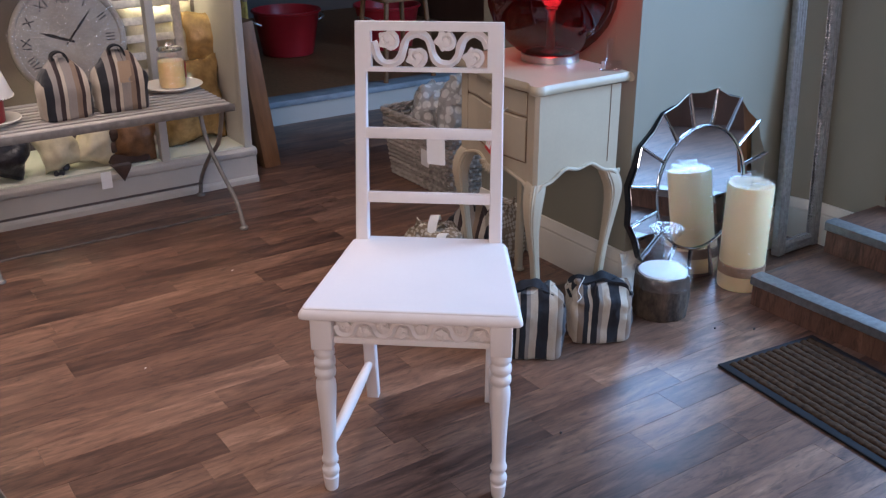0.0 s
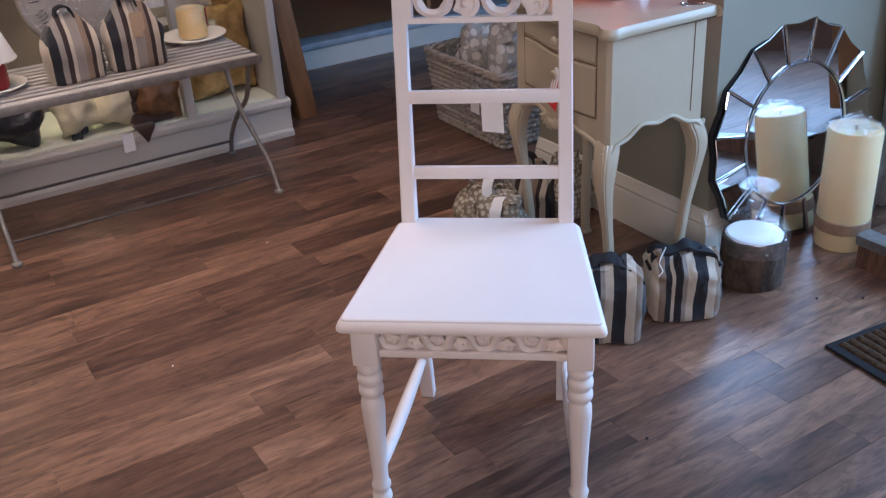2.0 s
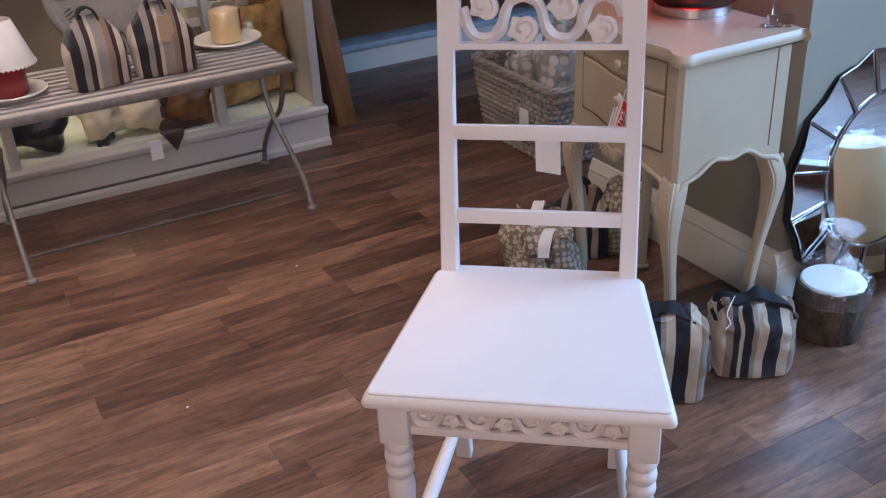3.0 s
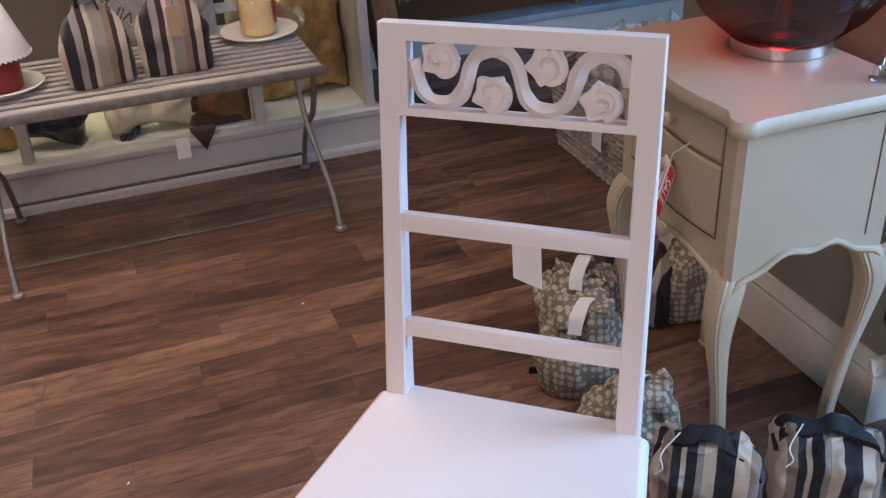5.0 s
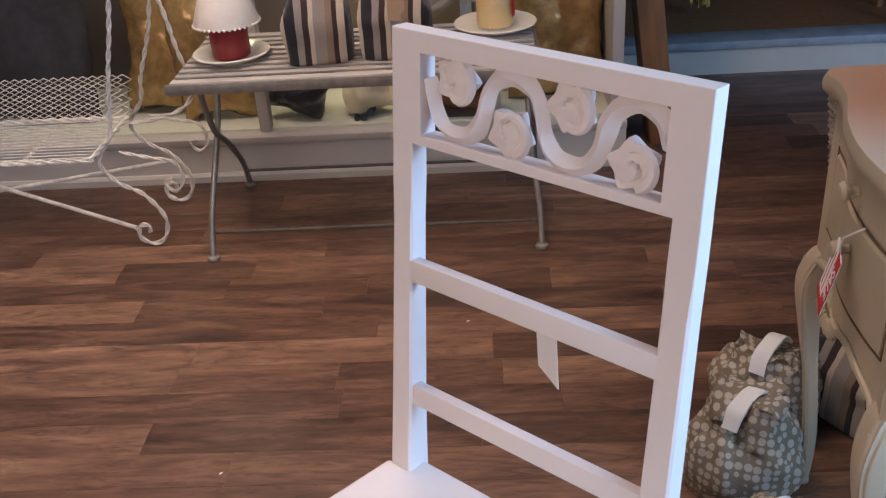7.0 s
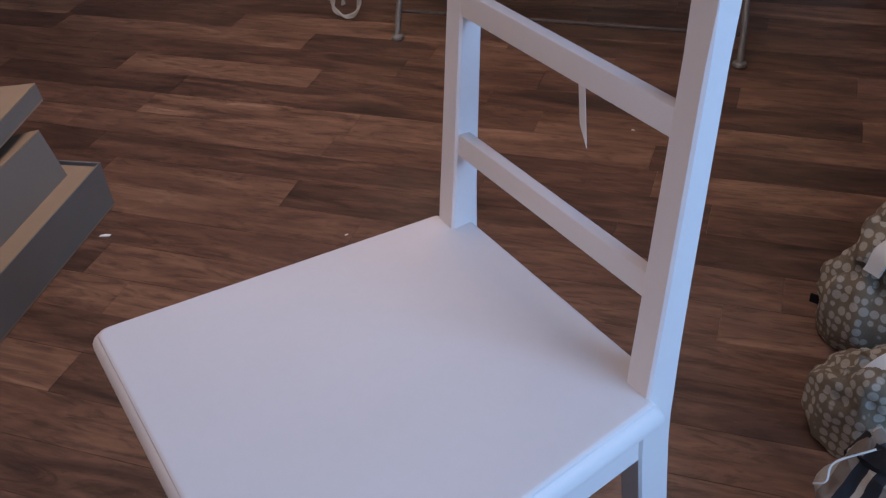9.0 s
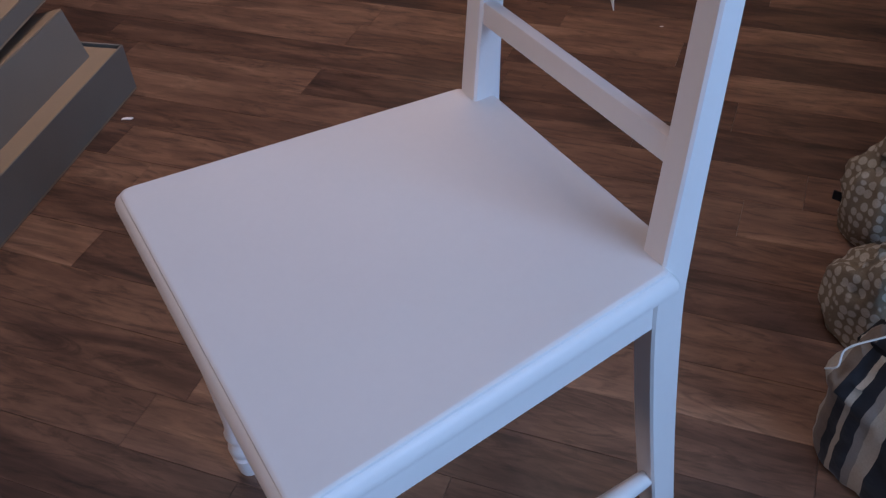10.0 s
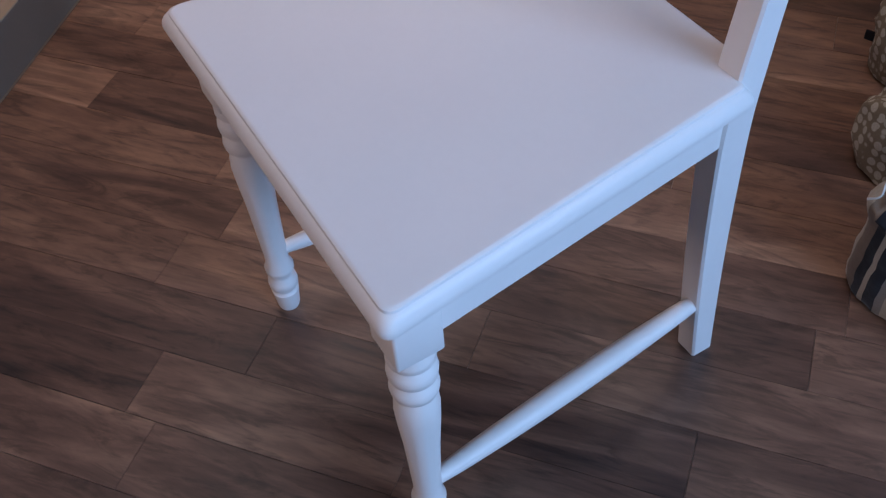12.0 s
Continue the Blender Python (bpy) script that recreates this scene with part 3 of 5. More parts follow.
M_WAX = plain("ivory_candle_wax", (0.86, 0.68, 0.38), 0.45, vary=0.06, scale=7, subsurface=0.25)
M_WAXW = plain("white_candle_wax", (0.86, 0.87, 0.88), 0.4, vary=0.03, subsurface=0.2)
M_RAFFIA = plain("brown_paper_band", (0.33, 0.20, 0.12), 0.8, vary=0.2, scale=50)
M_BARK = plain("bark", (0.060, 0.041, 0.027), 0.9, vary=0.95, scale=26, fine=120, bump=1.0, stretch=(1, 1, 0.5))
M_FILM = film("clear_wrap", 0.085)
M_CELLO = film("crinkled_cellophane", 0.16)
M_CLEAR = clear("clear_acrylic", (0.96, 0.97, 1.0))
M_WICKER = plain("greywashed_wicker", (0.36, 0.32, 0.27), 0.8, vary=0.3, scale=40, random_tint=0.2)
M_MAT = plain("brown_coir_pile", (0.050, 0.027, 0.014), 0.95, vary=0.6, scale=70, fine=500, bump=0.6)
M_RUBBER = plain("black_rubber", (0.02, 0.02, 0.022), 0.6)
for soft_mat in (M_MAT, M_RUBBER):
    soft_mat.node_tree.nodes["Principled BSDF"].inputs["Specular IOR Level"].default_value = 0.12
M_KRAFT = plain("brown_kraft_card", (0.33, 0.235, 0.15), 0.85, vary=0.08, scale=10)
M_GREYCARD = plain("grey_box_card", (0.215, 0.185, 0.150), 0.7, vary=0.05, scale=8)
M_BROWNWOOD = plain("brown_stained_wood", (0.23, 0.110, 0.045), 0.5, vary=0.3, scale=7, stretch=(6, 6, 1))
M_WIRE = plain("white_painted_wire", (0.62, 0.58, 0.50), 0.55, vary=0.25, scale=50)
M_CERAMIC = plain("cream_stoneware", (0.74, 0.70, 0.60), 0.3, vary=0.05, scale=20, coat=0.3)
M_LAMP_RED = plain("red_candle_glass", (0.22, 0.014, 0.018), 0.35, vary=0.1, scale=12)
M_SHADE = plain("cream_parchment_shade", (0.80, 0.74, 0.64), 0.8, vary=0.08, scale=15)
M_GOLD = plain("gold_satin_cloth", (0.40, 0.26, 0.10), 0.26, 0.35, vary=0.4, scale=22, fine=70, bump=1.0)
M_CREAMCLOTH = plain("cream_satin_cloth", (0.66, 0.60, 0.42), 0.34, 0.1, vary=0.14, scale=22, fine=70, bump=0.7)
M_BRONZE = plain("bronze_ruffled_cloth", (0.17, 0.085, 0.035), 0.45, 0.15, vary=0.4, scale=30, bump=0.6)
M_DARKQUILT = plain("black_satin_quilt", (0.022, 0.024, 0.032), 0.3, vary=0.5, scale=60, bump=0.7)
M_BROWNCLOTH = plain("dark_brown_plush", (0.045, 0.022, 0.014), 0.85, vary=0.35, scale=30, sheen=0.2)
M_DARKCLOTH = plain("charcoal_cloth", (0.035, 0.033, 0.035), 0.9, vary=0.3, scale=30)
M_BLACKCLOTH = plain("black_webbing", (0.010, 0.010, 0.013), 0.85, vary=0.3, scale=90)
M_WHITECLOTH = plain("white_ribbon", (0.76, 0.74, 0.69), 0.7, vary=0.05)
M_CARD = plain("white_paper_label", (0.88, 0.87, 0.84), 0.6, vary=0.03)
M_REDCARD = plain("red_sale_card", (0.62, 0.025, 0.03), 0.5, vary=0.05)
M_CLOCK = plain("cream_clock_dial", (0.35, 0.305, 0.25), 0.4, vary=0.2, scale=9)
M_INK = plain("dark_brown_ink", (0.035, 0.028, 0.024), 0.6)
M_REDTUB = plain("red_enamel", (0.42, 0.02, 0.028), 0.35, vary=0.12, scale=10)
M_STRAW = plain("yellow_straw", (0.55, 0.36, 0.08), 0.8, vary=0.3, scale=60)
BLK, TAN, ECRU, GREY = (0.010, 0.010, 0.014), (0.22, 0.155, 0.105), (0.46, 0.39, 0.30), (0.25, 0.22, 0.19)
M_STRIPE = striped("striped_canvas", ((0.0, ECRU), (0.14, BLK), (0.36, ECRU), (0.52, TAN), (0.64, BLK), (0.74, ECRU), (0.80, BLK), (0.92, GREY)), 0.145)
M_STRIPE_B = striped("striped_canvas_brown", ((0.0, GREY), (0.20, TAN), (0.32, (0.03, 0.016, 0.015)), (0.40, ECRU), (0.52, BLK), (0.70, GREY), (0.82, (0.03, 0.016, 0.015)), (0.92, ECRU)), 0.150)
M_DOTS = dotted("spotted_linen", (0.22, 0.172, 0.115), (0.47, 0.42, 0.335), 0.0160)
M_DOTS_GREY = dotted("spotted_grey_linen", (0.50, 0.47, 0.42), (0.80, 0.77, 0.71), 0.042)


def wrinkle(bm, amount, scale, seed):
    off = Vector((seed * 3.1, seed * 1.7, seed * 5.3))
    bm.normal_update()
    for v in bm.verts:
        v.co += v.normal * noise.noise(v.co * scale + off) * amount
    return bm


def cushion_shape(w, h, d, seed=1, pinch=0.35):
    """A stuffed square cushion standing in the xz plane, base at z = 0."""
    bm, n = bmesh.new(), 22
    grid = []
    for side in (-1, 1):
        rows = []
        for i in range(n + 1):
            row = []
            for j in range(n + 1):
                a, b = 2 * i / n - 1, 2 * j / n - 1
                k = (1 - a * a) ** 0.45 * (1 - b * b) ** 0.45 if abs(a) < 1 and abs(b) < 1 else 0.0
                inx = 1 - pinch * 0.16 * (1 - b * b)
                inz = 1 - pinch * 0.16 * (1 - a * a)
                row.append(bm.verts.new((a * w / 2 * inz ** 0.0 * inx if abs(a) == 1 else a * w / 2 * inx, side * k * d / 2, (b * inz + 1) * h / 2)))
            rows.append(row)
        for i in range(n):
            for j in range(n):
                f = (rows[i][j], rows[i + 1][j], rows[i + 1][j + 1], rows[i][j + 1])
                bm.faces.new(f if side < 0 else tuple(reversed(f)))
        grid.append(rows)
    bmesh.ops.remove_doubles(bm, verts=bm.verts, dist=0.0005)
    wrinkle(bm, d * 0.16, 8, seed)
    return wrinkle(bm, d * 0.07, 24, seed + 3)


def bag_shape(w, d, h, gable=0.35, seed=1, bulge=0.08, square=4.0, wrinkles=0.007, shut_x=0.34, shut_y=0.78, fold=0.0):
    """A weighted cloth bag: boxy below, drawn in to a ridge on top."""
    bm, seg, rings = bmesh.new(), 72, []
    hs = [0.0, 0.01, 0.04, 0.09, 0.15, 0.22, 0.29, 0.36, 0.43, 0.5, 0.56, 0.62, 0.68, 0.74, 0.79, 0.84, 0.88, 0.92, 0.95, 0.975, 0.99, 1.0]
    for q in hs:
        side = 1 + bulge * math.sin(math.pi * min(1, q * 1.15)) - (0.10 if q == 0 else 0.03 if q == 0.01 else 0)
        shut = max(0.0, (q - (1 - gable)) / gable)
        wy = 1 - shut_y * shut ** 1.2
        wx = 1 - shut_x * shut ** 1.5
        ring = []
        for i in range(seg):
            a = 2 * math.pi * i / seg
            c, s = math.cos(a), math.sin(a)
            r = (abs(c) ** square + abs(s) ** square) ** (-1 / square)
            r *= 1 + fold * shut * (0.6 * math.sin(7 * a + seed) + 0.4 * math.sin(13 * a + 2.1 * seed))
            ring.append(Vector((r * c * w / 2 * wx * side, r * s * d / 2 * wy * side, q * h + fold * 0.10 * h * shut * math.sin(5 * a + seed))))
        rings.append(ring)
    add_rings(bm, rings)
    for v in bm.verts:
        if v.co.z > 0.01 * h:
            off = Vector((seed * 2.3, seed, seed * 4.1))
            n = noise.noise_vector(v.co * 15 + off) + noise.noise_vector(v.co * 42 + off) * 0.55
            v.co += n * wrinkles * (0.5 + 1.1 * v.co.z / h)
    return bm


def strap(points, width, thick=0.003, across=(0, 1, 0)):
    """A flat band along a path."""
    bm, rings, ax = bmesh.new(), [], Vector(across).normalized()
    pts = spline(points, 6)
    for i, p in enumerate(pts):
        d = (pts[min(i + 1, len(pts) - 1)] - pts[max(i - 1, 0)]).normalized()
        n = d.cross(ax).normalized() * thick / 2
        rings.append([p + ax * width / 2 + n, p - ax * width / 2 + n, p - ax * width / 2 - n, p + ax * width / 2 - n])
    return add_rings(bm, rings)


def striped_doorstop(m, w, d, h, cloth, label, seed, tag=False, black_top=False):
    t = thing("doorstop_bag", label, "doorstop", m, "striped doorstops")
    bm = bag_shape(w, d, h, 0.26, seed, 0.05, 5.5, 0.015, 0.22, 0.70, 0.06) if black_top else bag_shape(w, d, h, 0.46, seed, 0.04, 5.0, 0.008, 0.60, 0.80)
    part("body", bm, cloth, t, smooth=70)
    if not black_top:
        part("handle", strap([(-0.026, 0, h - 0.012), (-0.024, -0.006, h + 0.012), (-0.006, -0.010, h + 0.022), (0.016, -0.008, h + 0.012), (0.024, -0.012, h - 0.016)], 0.030, 0.005), M_BLACKCLOTH, t, "black webbing handle")
    if black_top:
        part("top_band", wrinkle(strap([(-w * 0.52, 0.004, h * 0.74), (-w * 0.44, 0.002, h * 0.92), (-w * 0.20, -0.006, h * 1.0), (0.0, -0.004, h + 0.010), (w * 0.20, -0.010, h * 1.0), (w * 0.40, -0.014, h * 0.93), (w * 0.50, -0.018, h * 0.78)], 0.036, 0.007, (0, 1, 0.15)), 0.016, 30, seed), M_BLACKCLOTH, t, "folded black cloth band")
        part("cord", tube(spline([(-0.05, -0.01, h + 0.01), (-0.075, -0.045, h * 0.93), (-0.07, -0.06, h * 0.84), (-0.082, -0.066, h * 0.78)], 6), 0.0014, 5), M_WHITECLOTH, t, "white string tie")
    if tag:
        tg = part("swing_tag", slab(rounded(-0.021, 0.021, -0.075, 0.0, 0.003, 2), 0, 0.0012, m=pose(0.012, -d * 0.40, h * 0.86, 80)), M_KRAFT, t, "brown kraft paper swing tag")
        part("string", tube([Vector((0.012, -d * 0.40, h * 0.85)), Vector((0.010, -d * 0.2, h * 0.95)), Vector((0.006, 0, h + 0.01))], 0.001, 4), M_BLACKCLOTH, tg)
    return t


def spotted_doorstop(m, w, d, h, cloth, seed, ribbon=True, gable=0.62, wrinkles=0.017, label_tab=False):
    t = thing("doorstop_bag", "beige linen doorstop bag printed with pale spots, white ribbon handle", "doorstop", m, "spotted doorstops")
    part("body", bag_shape(w, d, h, gable, seed, 0.10, 3.0, wrinkles, 0.44, 0.58, 0.13), cloth, t, smooth=80)
    if ribbon:
        part("handle", wrinkle(strap([(0.030, 0.034, h - 0.022), (0.020, 0.016, h + 0.002), (0.004, -0.012, h + 0.008), (-0.014, -0.040, h - 0.010), (-0.022, -0.058, h - 0.040)], 0.030, 0.003, (1, -0.45, 0)), 0.004, 30, seed), M_WHITECLOTH, t, "white ribbon handle")
    if label_tab:
        part("label_tab", box(-w / 2 - 0.022, -w / 2 + 0.012, -0.022, -0.019, 0.030, 0.048, 0.0008, 1), M_BLACKCLOTH, t, "black woven label tab")
    return t


# ---- display unit with its plinth ----
PY = 2.277
unit = thing("display_unit", "pale grey painted display shelving on a moulded plinth", "shelving")
bm = bmesh.new()
front = [(0, 0), (-0.012, 0), (-0.012, 0.020), (-0.006, 0.028), (0.0, 0.030), (0.0, 0.118), (-0.010, 0.124), (-0.014, 0.132), (-0.014, 0.146), (-0.008, 0.152), (0.0, 0.154), (0.48, 0.154), (0.48, 0)]
add_rings(bm, [[Vector((x, PY + a, z)) for a, z in front] for x in (-2.9, 0.647)])
part("plinth", bm, M_PLINTH, unit, "pale grey moulded plinth", smooth=30)
part("shelf_board", box(-2.88, 0.6, PY + 0.02, PY + 0.47, 0.155, 0.162), M_GREENSHELF, unit, "pale green shelf board")
for x in (-1.45, -0.465, 0.238, 0.600):
    part("upright", box(x, x + 0.034, PY + 0.004, PY + 0.05, 0.155, 2.2, 0.003), M_PLINTH, unit)
part("side_panel", box(0.602, 0.640, PY + 0.051, PY + 0.46, 0.155, 2.2), M_PLINTH, unit)
part("back_panel", box(-2.88, 0.64, PY + 0.461, PY + 0.48, 0.155, 2.2), M_BACK_DIMMED, unit, "back panel with the recess shade in its colour")
part("top_board", box(-2.9, 0.645, PY, PY + 0.48, 2.2, 2.23), M_PLINTH, unit)
for lx, ly, lz, watts in ((0.40, 2.60, 0.92, 1.8), (-0.68, 2.40, 0.98, 0.9), (-0.06, 2.64, 0.56, 0.7)):
    area_lamp("shelf_lamp", (lx, ly, lz), (lx, ly - (0.25 if lz < 0.6 else 0.03), 0.1), 0.16, 0.06, watts, (1.0, 0.84, 0.50))

# wrapped cushions standing in the bays
def cushion(m, w, h, d, cloth, label, seed):
    t = thing("cushion", label, "cushion", m, "display cushions")
    part("cover", cushion_shape(w, h, d, seed), cloth, t, smooth=80)
    return t


def on_corner(x, y, size, angle, lean, turn=0):
    """A small cushion propped on one corner on the shelf."""
    low = size / 2 * (abs(math.sin(radians(angle))) + abs(math.cos(radians(angle)))) * 0.94
    return pose(x, y, 0.163 + low, lean, 0, turn) @ pose(0, 0, 0, 0, angle, 0) @ pose(0, 0, -size / 2)


cushion(pose(0.45, 2.47, 0.163, -8, 0, 4), 0.30, 0.36, 0.17, M_GOLD, "gold satin cushion in clear wrapping", 1)
cushion(pose(0.40, 2.62, 0.40, -4, 0, 8), 0.34, 0.34, 0.14, M_CREAMCLOTH, "cream satin cushion standing behind the shutter", 2)
cushion(pose(0.56, 2.60, 0.46, -4, 5, -8), 0.20, 0.24, 0.12, M_GOLD, "gold satin cushion leaning in the corner", 9)
cushion(on_corner(0.155, 2.352, 0.165, 12, -14), 0.19, 0.17, 0.16, M_BRONZE, "bronze ruffled cushion on the display shelf", 3)
cushion(on_corner(0.015, 2.39, 0.16, 14, -14, 5), 0.165, 0.16, 0.17, M_CREAMCLOTH, "cream satin cushion with a gathered corner", 4)
cushion(on_corner(-0.145, 2.39, 0.16, -16, -14, -4), 0.165, 0.16, 0.17, M_CREAMCLOTH, "cream satin cushion with a dark tassel", 5)
cushion(on_corner(-0.335, 2.38, 0.17, 24, -10), 0.18, 0.17, 0.16, M_DARKQUILT, "black quilted satin cushion", 6)
cushion(pose(-0.60, 2.40, 0.163, -10, -5, 6), 0.25, 0.50, 0.17, M_GOLD, "tall gold patterned cushion in clear wrapping", 7)
cushion(pose(-0.80, 2.48, 0.163, -6, 4, -6), 0.28, 0.54, 0.17, M_GOLD, "tall gold patterned cushion in clear wrapping", 8)
tassel = thing("tassel", "dark beaded tassel lying on the shelf", "tassel", pose(-0.145, 2.335, 0.163))
part("cord", wrinkle(tube(spline([(-0.03, 0, 0.006), (-0.012, -0.012, 0.008), (0.006, -0.004, 0.016), (0.03, 0.02, 0.03)], 6), lambda s: 0.009 + 0.004 * math.sin(17 * s), 8), 0.004, 80, 4), M_DARKQUILT, tassel)

# folded brown throw with one corner hanging over the shelf edge
throw = thing("folded_throw", "dark brown folded throw with a corner hanging over the shelf", "throw", pose(0.115, 2.31, 0.163))
for k in range(3):
    bm = box(-0.075 + 0.004 * k, 0.088 - 0.003 * k, 0.0 + 0.004 * k, 0.15, 0.05 * k, 0.05 * k + 0.049, 0.018, 4)
    bmesh.ops.subdivide_edges(bm, edges=bm.edges[:], cuts=3, use_grid_fill=True)
    part("fold", wrinkle(bm, 0.008, 22, 3 + k), M_BROWNCLOTH, throw, smooth=80)
rings = []
for i in range(9):
    q = i / 8
    y, z = (-0.002 - 0.044 * q / 0.4, 0.012) if q < 0.4 else (-0.052, 0.012 - 0.062 * (q - 0.4) / 0.6)
    half = 0.040 * (1 - max(0.0, q - 0.35) / 0.66)
    rings.append([Vector((-0.045 + a * half, y + 0.002 * math.sin(9 * a) - b, z + b * 0.4)) for a, b in ((-1, 0), (-0.4, 0.002), (0.4, -0.001), (1, 0.001), (0.4, -0.004), (-0.4, -0.003))])
part("hanging_corner", add_rings(bmesh.new(), rings), M_BROWNCLOTH, throw, "pointed hanging corner", smooth=60)

# plinth price label
lab = thing("price_label", "small blank white label on the plinth edge", "label", pose(0.0, PY - 0.016, 0.118))
part("card", box(-0.021, 0.021, -0.002, 0.0, -0.022, 0.046), M_CARD, lab)

# ---- large clock behind the bench ----
clock = thing("wall_clock", "large round cream clock with dark Roman numerals", "clock", pose(-0.003, 2.52, 0.643, 80))
part("dial", lathe([(0.0, -0.012), (0.205, -0.012), (0.205, 0.004), (0.0, 0.004)][1:3] + [(0.203, 0.006)], 64), M_CLOCK, clock, "cream dial")
bm = bmesh.new()
add_tube(bm, [Vector((0.212 * math.cos(2 * math.pi * i / 64), 0.212 * math.sin(2 * math.pi * i / 64), 0.002)) for i in range(64)], 0.013, 10, loop=True)
part("rim", bm, M_CLOCK, clock)

part("wrap", lathe([(0.222, 0.004), (0.224, 0.018), (0.19, 0.030), (0.12, 0.034), (0.05, 0.032), (0.004, 0.034)], 64, Matrix(), lambda a, z: 0.03 * math.sin(9 * a) + 0.05 * noise.noise(Vector((3 * math.cos(a), 3 * math.sin(a), 60 * z)))), M_FILM, clock, "clear crinkled wrap over the dial")


def lettering(name, text, size, m, material, parent, depth=0.0008):
    cu = bpy.data.curves.new(name, "FONT")
    cu.body, cu.size, cu.extrude, cu.align_x, cu.align_y = text, size, depth, "CENTER", "CENTER"
    tmp = bpy.data.objects.new(name, cu)
    scene.collection.objects.link(tmp)
    me = bpy.data.meshes.new_from_object(tmp.evaluated_get(bpy.context.evaluated_depsgraph_get()))
    bpy.data.objects.remove(tmp)
    me.materials.clear()
    me.materials.append(material)
    ob = new(name, me)
    ob.parent, ob.matrix_basis = parent, m
    return ob


for i, numeral in enumerate(("XII", "I", "II", "III", "IIII", "V", "VI", "VII", "VIII", "IX", "X", "XI")):
    a = radians(90 - 30 * i)
    lettering("numeral", numeral, 0.050, pose(0.160 * math.cos(a), 0.160 * math.sin(a), 0.0072, 0, 0, -30 * i), M_INK, clock)
for name, ang, length, w in (("hour_hand", 160, 0.115, 0.010), ("minute_hand", 48, 0.155, 0.007)):
    bm = slab([(-0.02, -w / 2), (length * 0.6, -w * 0.7), (length, 0), (length * 0.6, w * 0.7), (-0.02, w / 2)], 0, 0.002)
    part(name, bm, M_INK, clock, "", pose(0, 0, 0.0085, 0, 0, ang))

# white louvred shutter behind the candle
shutter = thing("louvred_shutter", "white painted louvred shutter panel", "shutter", pose(0.315, 2.535, 0.163, -3))
for sx in (-1, 1):
    part("stile", box(sx * 0.14 - 0.018, sx * 0.14 + 0.018, -0.012, 0.012, 0, 0.75, 0.002), M_WIRE, shutter)
for z in (0.02, 0.73):
    part("rail", box(-0.121, 0.121, -0.011, 0.011, z - 0.02, z + 0.02, 0.002), M_WIRE, shutter)
for i in range(9):
    part("louvre", box(-0.121, 0.121, -0.017, 0.017, -0.004, 0.004, 0.002, m=pose(0, 0, 0.09 + 0.072 * i, 62)), M_WIRE, shutter)

M_METAL_DARK = plain("dark_worn_metal", (0.10, 0.085, 0.075), 0.55, 0.4, vary=0.3, scale=40)
# ---- slatted garden bench ----
bench = thing("slatted_bench", "weathered grey slatted folding bench with thin metal legs", "bench")
BX0, BX1, BY0, BY1, BZ = -0.557, 0.372, 1.785, 2.195, 0.49
n = 10
step_w = (BY1 - BY0) / n
for i in range(n):
    y = BY0 + step_w * i
    part("slat", box(BX0 + 0.012, BX1 - 0.012, y + (0.002 if i == 0 else 0.010), y + step_w - (0.002 if i == n - 1 else 0.010), BZ - 0.007, BZ, 0.002), M_SLAT, bench)
bm = bmesh.new()
add_box(bm, BX0, BX1, BY0 - 0.004, BY0 + 0.004, BZ - 0.030, BZ - 0.003, 0.002)
add_box(bm, BX0, BX1, BY1 - 0.004, BY1 + 0.004, BZ - 0.030, BZ - 0.003, 0.002)
for x in (BX0, BX1 - 0.010):
    add_box(bm, x, x + 0.010, BY0 + 0.004, BY1 - 0.004, BZ - 0.030, BZ - 0.0125, 0.002)
part("frame", bm, M_METAL_GREY, bench, "grey metal frame")
for x, xt in ((0.355, 0.345), (-0.522, -0.515)):
    for pts in (((x + 0.008, 1.772, 0.008), (x + 0.006, 1.828, 0.10), (xt, 1.97, 0.235), (xt, 2.06, 0.33), (xt, 2.10, 0.475)),
                ((x + 0.012, 2.235, 0.008), (x + 0.012, 2.20, 0.09), (xt + 0.012, 2.06, 0.215), (xt + 0.012, 1.94, 0.31), (xt + 0.012, 1.865, 0.475))):
        leg = part("leg", tube(spline(pts, 6), 0.0085, 10), M_METAL_GREY, bench)
        part("foot", lathe([(0.016, 0.0), (0.018, 0.004), (0.016, 0.010), (0.009, 0.014)], 14, Matrix.Translation((pts[0][0], pts[0][1], 0))), M_METAL_GREY, leg)
part("cross_bar", tube([Vector((-0.522, 1.812, 0.062)), Vector((0.355, 1.812, 0.062))], 0.005, 8), M_METAL_DARK, bench)
part("cross_bar", tube([Vector((-0.51, 2.210, 0.062)), Vector((0.367, 2.210, 0.062))], 0.005, 8), M_METAL_DARK, bench)


def plate(m, r):
    t = thing("plate", "cream stoneware plate on the bench", "plate", m, "plates")
    part("dish", lathe([(0.0, 0.003), (r * 0.55, 0.003), (r * 0.60, 0.0), (r * 0.66, 0.002), (r * 0.97, 0.016), (r, 0.019), (r * 0.98, 0.022), (r * 0.70, 0.009), (r * 0.6, 0.007), (0.0, 0.007)][1:9], 48), M_CERAMIC, t)
    return t


plate(pose(-0.425, 1.965, BZ + 0.001), 0.10)
plate(pose(0.262, 2.115, BZ + 0.001), 0.112)
